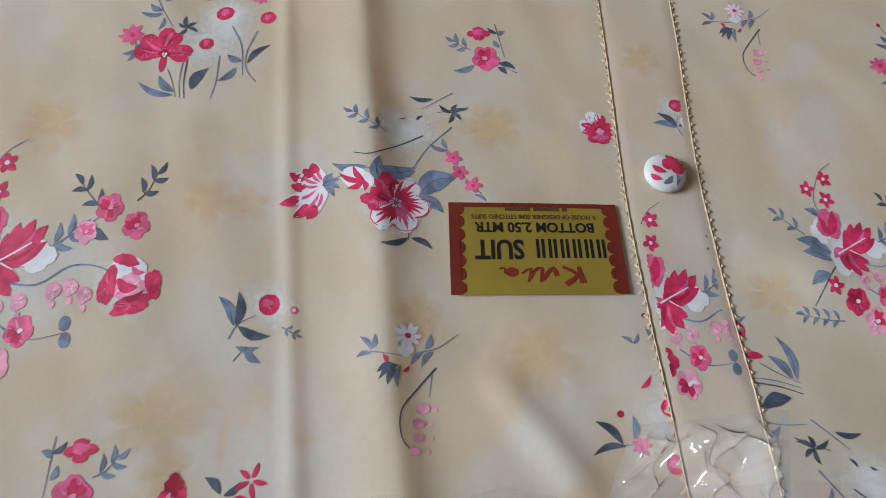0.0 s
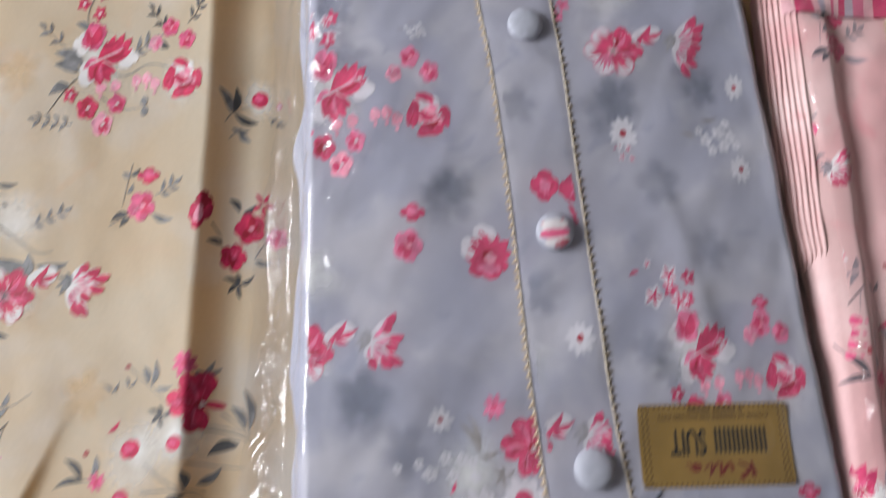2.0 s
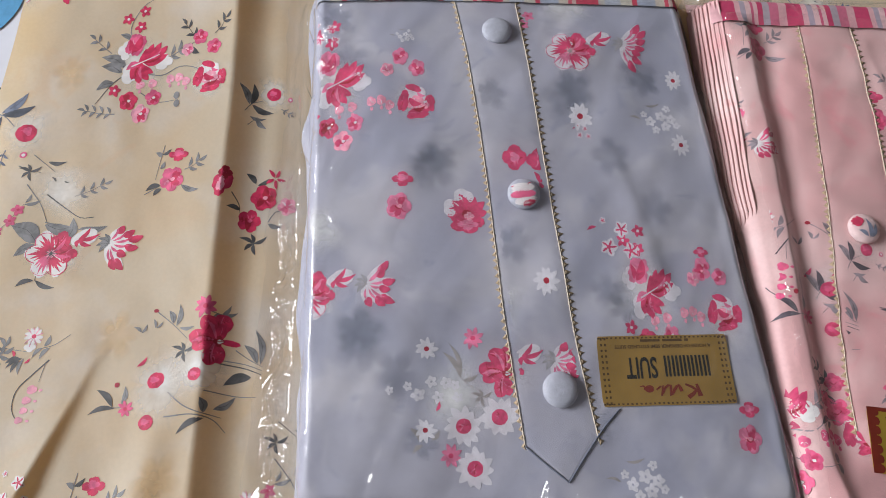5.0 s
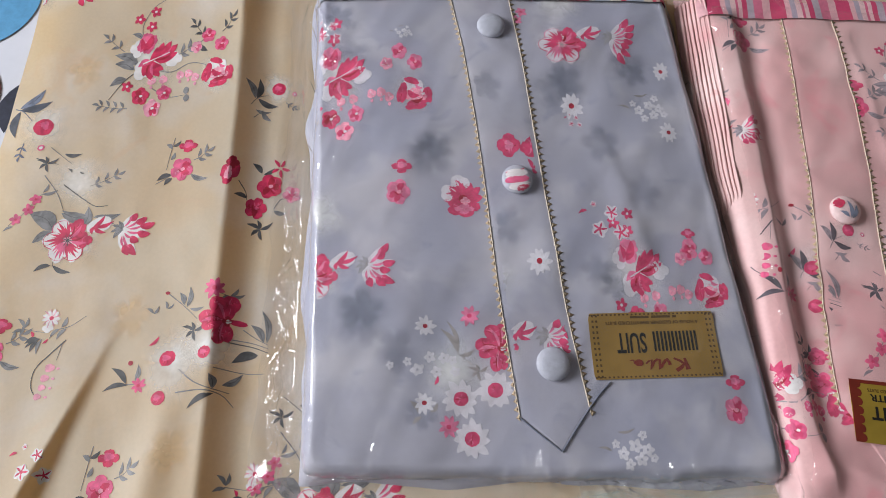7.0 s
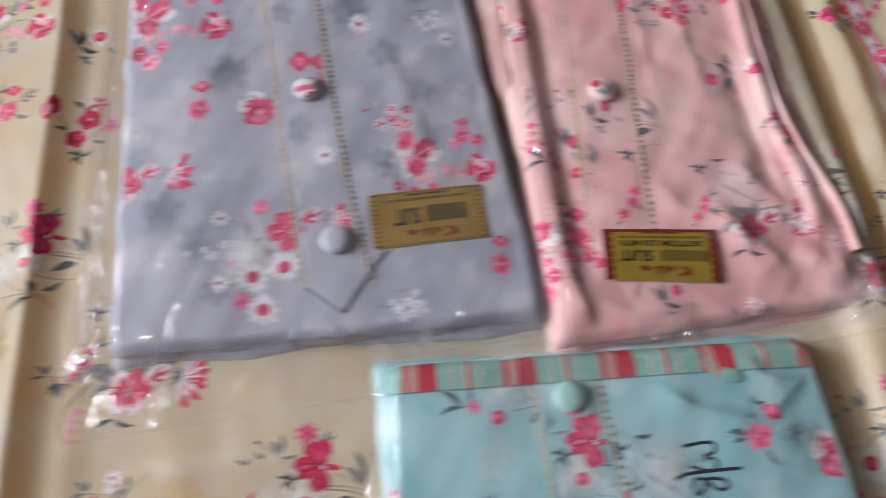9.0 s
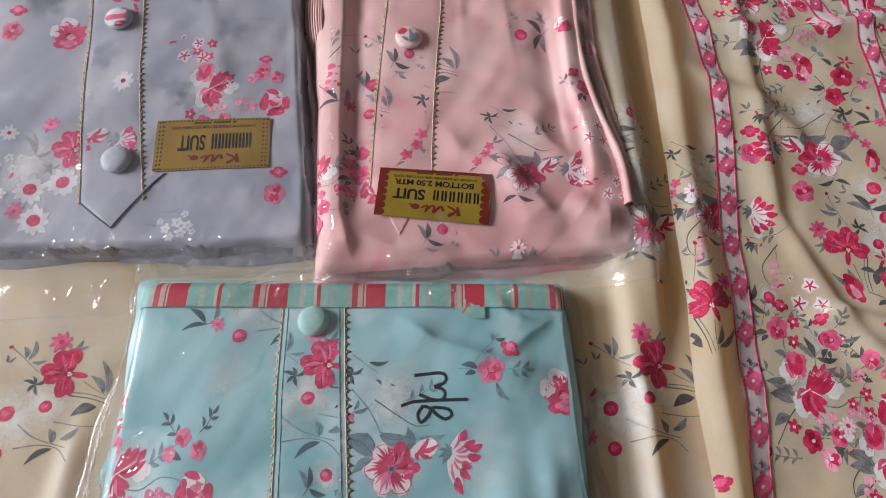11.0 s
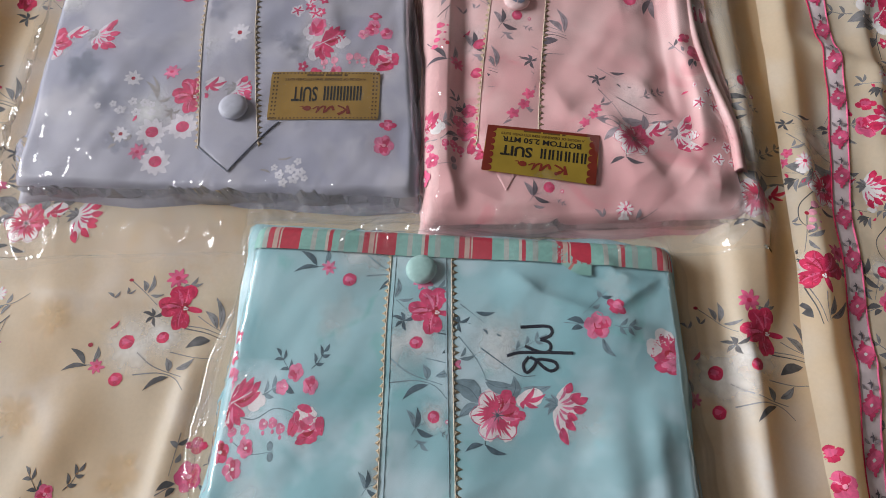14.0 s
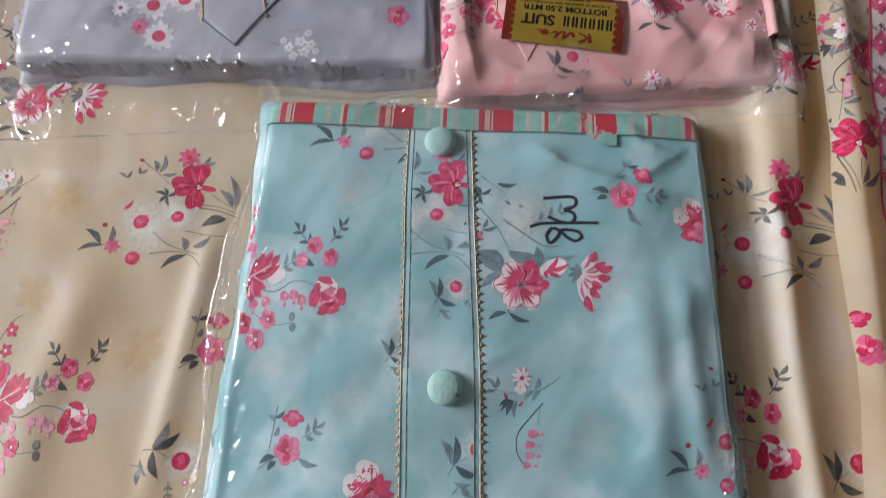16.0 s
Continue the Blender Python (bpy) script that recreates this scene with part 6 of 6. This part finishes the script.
# ---- the prints on the cloths ----
# spread yellow cloth
stamp(yellow, cluster, -0.2460, 0.2640, palette="olive")
stamp(yellow, pair, -0.2250, 0.1710, palette="olive")
stamp(yellow, trio, -0.1756, 0.1487, palette="olive")
stamp(yellow, fork, -0.1728, 0.2248, palette="olive")
stamp(yellow, branch, -0.3010, 0.1270, palette="olive", size=1.03)
stamp(yellow, bouquet, -0.2003, 0.0574, palette="olive")
stamp(yellow, bells, -0.3080, 0.0700, palette="olive")
stamp(yellow, pair, -0.2720, -0.0320, palette="olive")
stamp(yellow, blossoms, -0.3160, -0.0150, palette="olive", size=0.8)
stamp(yellow, fork, -0.3360, 0.2330, turn=-75, size=1.35)
stamp(yellow, pair, -0.3439, 0.0582, palette="olive")
stamp(yellow, branch, -0.3390, 0.3380, palette="olive")
stamp(yellow, bells, -0.1827, -0.0418, palette="olive")
stamp(yellow, puff, -0.2586, 0.0687)
stamp(yellow, puff, -0.2332, -0.0175)
stamp(yellow, puff, -0.2965, 0.2614)
stamp(yellow, bouquet, 0.0100, 0.5110, turn=68, mirror=True, size=0.86)
stamp(yellow, cluster, -0.0570, 0.4150, size=1.03)
stamp(yellow, fork, 0.0300, 0.3730, size=0.86)
stamp(yellow, branch, 0.1000, 0.4110, mirror=True, turn=-16, size=0.92)
stamp(yellow, pair, 0.1587, 0.4841, mirror=True, turn=-8, size=0.85)
stamp(yellow, pair, -0.0300, 0.3210, turn=-5, size=0.85)
stamp(yellow, bells, 0.0960, 0.3480, turn=-10, size=0.88)
stamp(yellow, cluster, 0.2946, 0.3526, turn=-14, size=0.8)
stamp(yellow, bouquet, 0.2211, 0.3199, turn=-10, size=0.88)
stamp(yellow, single, 0.2020, 0.4330, size=0.6)
stamp(yellow, bells, 0.2970, 0.4857, size=0.85)
stamp(yellow, branch, 0.2483, 0.2245, turn=-14, size=0.9)
stamp(yellow, puff, -0.0409, 0.4774, size=1.1)
stamp(yellow, puff, 0.0234, 0.4271, size=0.8)
stamp(yellow, puff, 0.0395, 0.4228, size=0.7)
stamp(yellow, puff, -0.0030, 0.3388, size=1.2)
stamp(yellow, puff, 0.1520, 0.4436)
stamp(yellow, puff, 0.0002, 0.3202, size=0.7)
stamp(yellow, puff, 0.1448, 0.3320, size=1.1)
stamp(yellow, puff, 0.1003, 0.3597, size=0.8)
stamp(yellow, puff, 0.2501, 0.3400, size=0.8)
stamp(yellow_band, cluster, 0.2060, 0.3460, turn=-14, size=0.84)
stamp(yellow_band, fork, 0.2381, 0.4292, turn=40, size=0.7)
stamp(yellow_band, single, 0.2500, 0.4260, size=0.55)
stamp(yellow_band, puff, 0.2350, 0.4686, size=0.7)
stamp(yellow, bells, -0.0759, 0.5570, size=0.86)
stamp(yellow, bouquet, 0.3728, 0.4326, turn=68, mirror=True, size=0.86)
stamp(yellow, trio, 0.0158, 0.2995, size=0.85)
stamp(yellow, trio, -0.1466, 0.4916, size=0.9, palette="olive")
stamp(yellow, bouquet, -0.1581, 0.3865, size=0.95, palette="olive")
stamp(yellow, bouquet, -0.0390, -0.1370, palette="olive")
stamp(yellow, branch, -0.1493, -0.0641, palette="olive")
stamp(yellow, bouquet, 0.3323, -0.1936, palette="olive", turn=-4)
stamp(yellow, branch, 0.3533, -0.1044, palette="olive", turn=-8)
stamp(yellow, puff, -0.1232, -0.1342)
stamp(yellow, fork, 0.3513, -0.0159, palette="olive")
stamp(yellow, cluster, -0.1500, -0.2590, palette="olive", size=0.93)
stamp(yellow, fork, -0.0579, -0.2950, palette="olive", turn=-60)
stamp(yellow, bells, -0.1617, -0.1193, palette="olive")
stamp(yellow, pair, -0.0279, -0.2412, palette="olive")
stamp(yellow, cluster, 0.2459, -0.3199, palette="olive", size=0.95)
stamp(yellow, fork, 0.3183, -0.3503, palette="olive")
stamp(yellow, puff, -0.1386, -0.1956)
stamp(yellow, puff, -0.0707, -0.2382)
# cream stole
stamp(stole_cloth, branch, 0.4990, -0.0651, mirror=True, turn=-12)
stamp(stole_cloth, bouquet, 0.4920, -0.1341, turn=60, mirror=True)
stamp(stole_cloth, cluster, 0.4303, -0.2245, turn=-12)
stamp(stole_cloth, bouquet, 0.3768, -0.1590, turn=-70)
stamp(stole_cloth, pair, 0.4502, -0.0519, bare=True)
stamp(stole_cloth, bells, 0.4423, -0.2543, turn=-10)
stamp(stole_cloth, cluster, 0.4974, 0.0457, turn=20)
stamp(stole_cloth, pair, 0.4243, 0.1093, turn=-60)
stamp(stole_cloth, trio, 0.5338, -0.0010, turn=-10)
stamp(stole_cloth, branch, 0.4957, 0.0861, turn=-10, bare=True)
stamp(stole_cloth, fork, 0.5182, -0.1075, turn=30)
stamp(stole_cloth, blossoms, 0.4434, -0.1653, bare=True)
stamp(stole_cloth, pair, 0.4784, -0.0870, bare=True)
stamp(stole_cloth, trio, 0.5046, -0.1686, turn=20)
stamp(stole_cloth, bells, 0.3922, -0.0852, turn=-15)
stamp(stole_cloth, cluster, 0.5146, -0.2278, turn=10)
stamp(stole_cloth, pair, 0.4227, -0.1809, turn=-20, size=0.9)
stamp(stole_cloth, bells, 0.4367, -0.1149, turn=-10, size=0.9)
stamp(stole_cloth, fork, 0.4378, -0.2024, turn=10, size=0.9)
stamp(stole_cloth, pair, 0.4305, -0.0509, turn=-30, size=0.8)
stamp(stole_cloth, trio, 0.5510, -0.0859, turn=-10, size=0.9)
stamp(stole_cloth, branch, 0.4038, -0.1004, turn=-8, size=0.9)
stamp(stole_cloth, fork, 0.4110, -0.1594, turn=-30, size=0.8)
stamp(stole_cloth, cluster, 0.4604, -0.2728, turn=-10, size=0.9)
stamp(stole_cloth, pair, 0.4535, -0.1942, turn=20, size=0.8)
stamp(stole_cloth, bells, 0.4742, -0.0194, turn=-10, size=0.9)
stamp(stole_cloth, cluster, 0.5931, 0.0647, turn=30, size=0.9)
stamp(stole_cloth, bouquet, 0.6048, -0.0155, turn=-10, size=0.9)
stamp(stole_cloth, branch, 0.5838, -0.1455, turn=-10)
stamp(stole_cloth, pair, 0.3512, -0.2841, bare=True, turn=10)
# grey suit
stamp(grey, cluster, -0.1085, 0.2192, bare=True, size=1.05)
stamp(grey, branch, 0.0519, 0.2260, bare=True, size=1.08)
stamp(grey, pair, -0.0789, 0.1274, bare=True)
stamp(grey, single, -0.0380, 0.1154, size=1.0)
stamp(grey, branch, -0.1388, 0.0751, bare=True, size=1.0)
stamp(grey, daisies, -0.0320, 0.0150)
stamp(grey, blossoms, 0.0472, 0.0861)
stamp(grey, cluster, 0.0680, 0.0510, bare=True, size=0.9)
stamp(grey, pair, 0.1028, 0.0625, bare=True, size=0.7)
stamp(grey, daisy, 0.1191, 0.1981, size=0.75)
stamp(grey, daisy, 0.1118, 0.1483, size=0.75)
stamp(grey, whites, 0.1029, 0.1707)
stamp(grey, whites, 0.0393, -0.0518)
stamp(grey, pair, 0.1049, -0.0381, bare=True, size=0.9)
stamp(grey, daisy, 0.0479, 0.1764)
stamp(grey, blossoms, 0.0453, 0.1639, size=0.4)
stamp(grey, whites, -0.0614, 0.2525, size=0.5)
stamp(grey, blossoms, -0.1203, 0.2593, bare=True, size=0.75)
stamp(grey, puff, -0.0560, 0.1499, size=1.2)
stamp(grey, puff, 0.0417, 0.1896, size=1.2)
stamp(grey, puff, 0.0953, 0.2072, size=1.0)
stamp(grey, puff, -0.1115, 0.0453, size=1.2)
stamp(grey, puff, 0.0825, 0.1053, size=0.9)
stamp(grey, puff, 0.0403, 0.0551, size=0.8)
stamp(grey, puff, -0.1015, 0.2399, size=0.9)
stamp(grey, puff, -0.0932, 0.0219, size=1.0)
stamp(grey, puff, 0.0167, -0.0197, size=1.0)
stamp(grey, shade, -0.0507, 0.1549, size=0.75)
stamp(grey, shade, 0.0471, 0.1962, size=0.95)
stamp(grey, shade, 0.0972, 0.1974, size=0.7)
stamp(grey, shade, -0.1110, 0.0507, size=0.9)
stamp(grey, shade, 0.0486, 0.0428, size=0.6)
stamp(grey, shade, -0.0827, -0.0177, size=0.6)
stamp(grey, shade, -0.1072, 0.2706, size=0.8)
stamp(grey, shade, 0.0846, 0.0055, size=0.6)
stamp(grey, shade, 0.0623, 0.1442, size=0.9)
stamp(grey_band, twins, 0.0058, 0.1493)
stamp(grey_band, branch, -0.0338, 0.0155, bare=True)
stamp(grey_band, daisy, 0.0036, 0.0658, size=0.9)
stamp(grey_band, blossoms, 0.0248, 0.2439, size=0.7)
stamp(grey_band, puff, -0.0096, 0.1994, size=0.9)
stamp(grey_band, puff, -0.0119, 0.0922, size=0.9)
# pink suit
stamp(pink, bells, 0.1527, 0.0863, size=1.05)
stamp(pink, cluster, 0.1310, -0.0290, size=0.9)
stamp(pink, branch, 0.2770, -0.0550, size=0.9)
stamp(pink, bouquet, 0.2173, 0.0607, size=1.05)
stamp(pink, bells, 0.2623, -0.1090, size=0.95)
stamp(pink, fork, 0.2016, -0.0865, size=0.75)
stamp(pink, blossoms, 0.3309, -0.0724, size=0.8)
stamp(pink, fork, 0.3150, 0.0650, turn=150, size=1.0)
stamp(pink, single, 0.3330, 0.0680, size=0.5)
stamp(pink, pair, 0.1640, -0.0300, size=0.9)
stamp(pink, fork, 0.1760, 0.0430, size=0.85)
stamp(pink_band, branch, 0.2360, -0.0440, size=1.1)
stamp(pink_band, bouquet, 0.1669, 0.0340, size=0.9)
stamp(pink_band, fork, 0.1997, 0.0590, size=0.8)
stamp(pink, pair, 0.2532, 0.1545, size=1.0)
stamp(pink, cluster, 0.2985, 0.1620, size=0.9)
stamp(pink, pair, 0.1875, 0.2204, size=1.0)
stamp(pink, trio, 0.1361, 0.1734, size=0.9)
stamp(pink, branch, 0.1359, 0.1411, size=0.8)
stamp(pink, single, 0.3470, 0.0480, size=0.55)
stamp(pink, blossoms, 0.3280, -0.0280, size=0.8)
stamp(pink, pair, 0.3350, 0.0130, size=0.8, turn=30)
# teal suit
stamp(teal, bouquet, 0.1157, -0.0926, size=1.0)
stamp(teal, pair, 0.2285, -0.1809, turn=-45, size=1.0)
stamp(teal, branch, 0.1604, -0.2285)
stamp(teal, single, 0.2670, -0.2030, size=0.95)
stamp(teal, cluster, 0.0060, -0.2050, size=0.9)
stamp(teal, puff, 0.0687, -0.1598, size=1.1)
stamp(teal, puff, 0.1721, -0.1782, size=1.1)
stamp(teal, puff, 0.2431, -0.1573, size=0.9)
stamp(teal, pair, 0.0210, -0.3030, size=0.92)
stamp(teal, single, 0.0637, -0.3316, size=1.0)
stamp(teal, bells, 0.1535, -0.2854, size=0.92)
stamp(teal, bouquet, 0.2883, -0.3083, size=0.92)
stamp(teal, fork, 0.0805, -0.2587, size=0.6)
stamp(teal, puff, 0.0563, -0.2855, size=1.2)
stamp(teal, puff, 0.2089, -0.2391, size=1.2)
stamp(teal, puff, 0.1856, -0.3173, size=1.2)
stamp(teal, puff, 0.0135, -0.2560, size=1.0)
stamp(teal_band, bouquet, 0.1260, -0.1620, size=1.0)
stamp(teal_band, branch, 0.1788, -0.1793, size=0.9)
stamp(teal_band, fork, 0.1100, -0.3190, size=0.9)
stamp(teal_band, fork, 0.1110, -0.2283, size=0.7, bare=True)
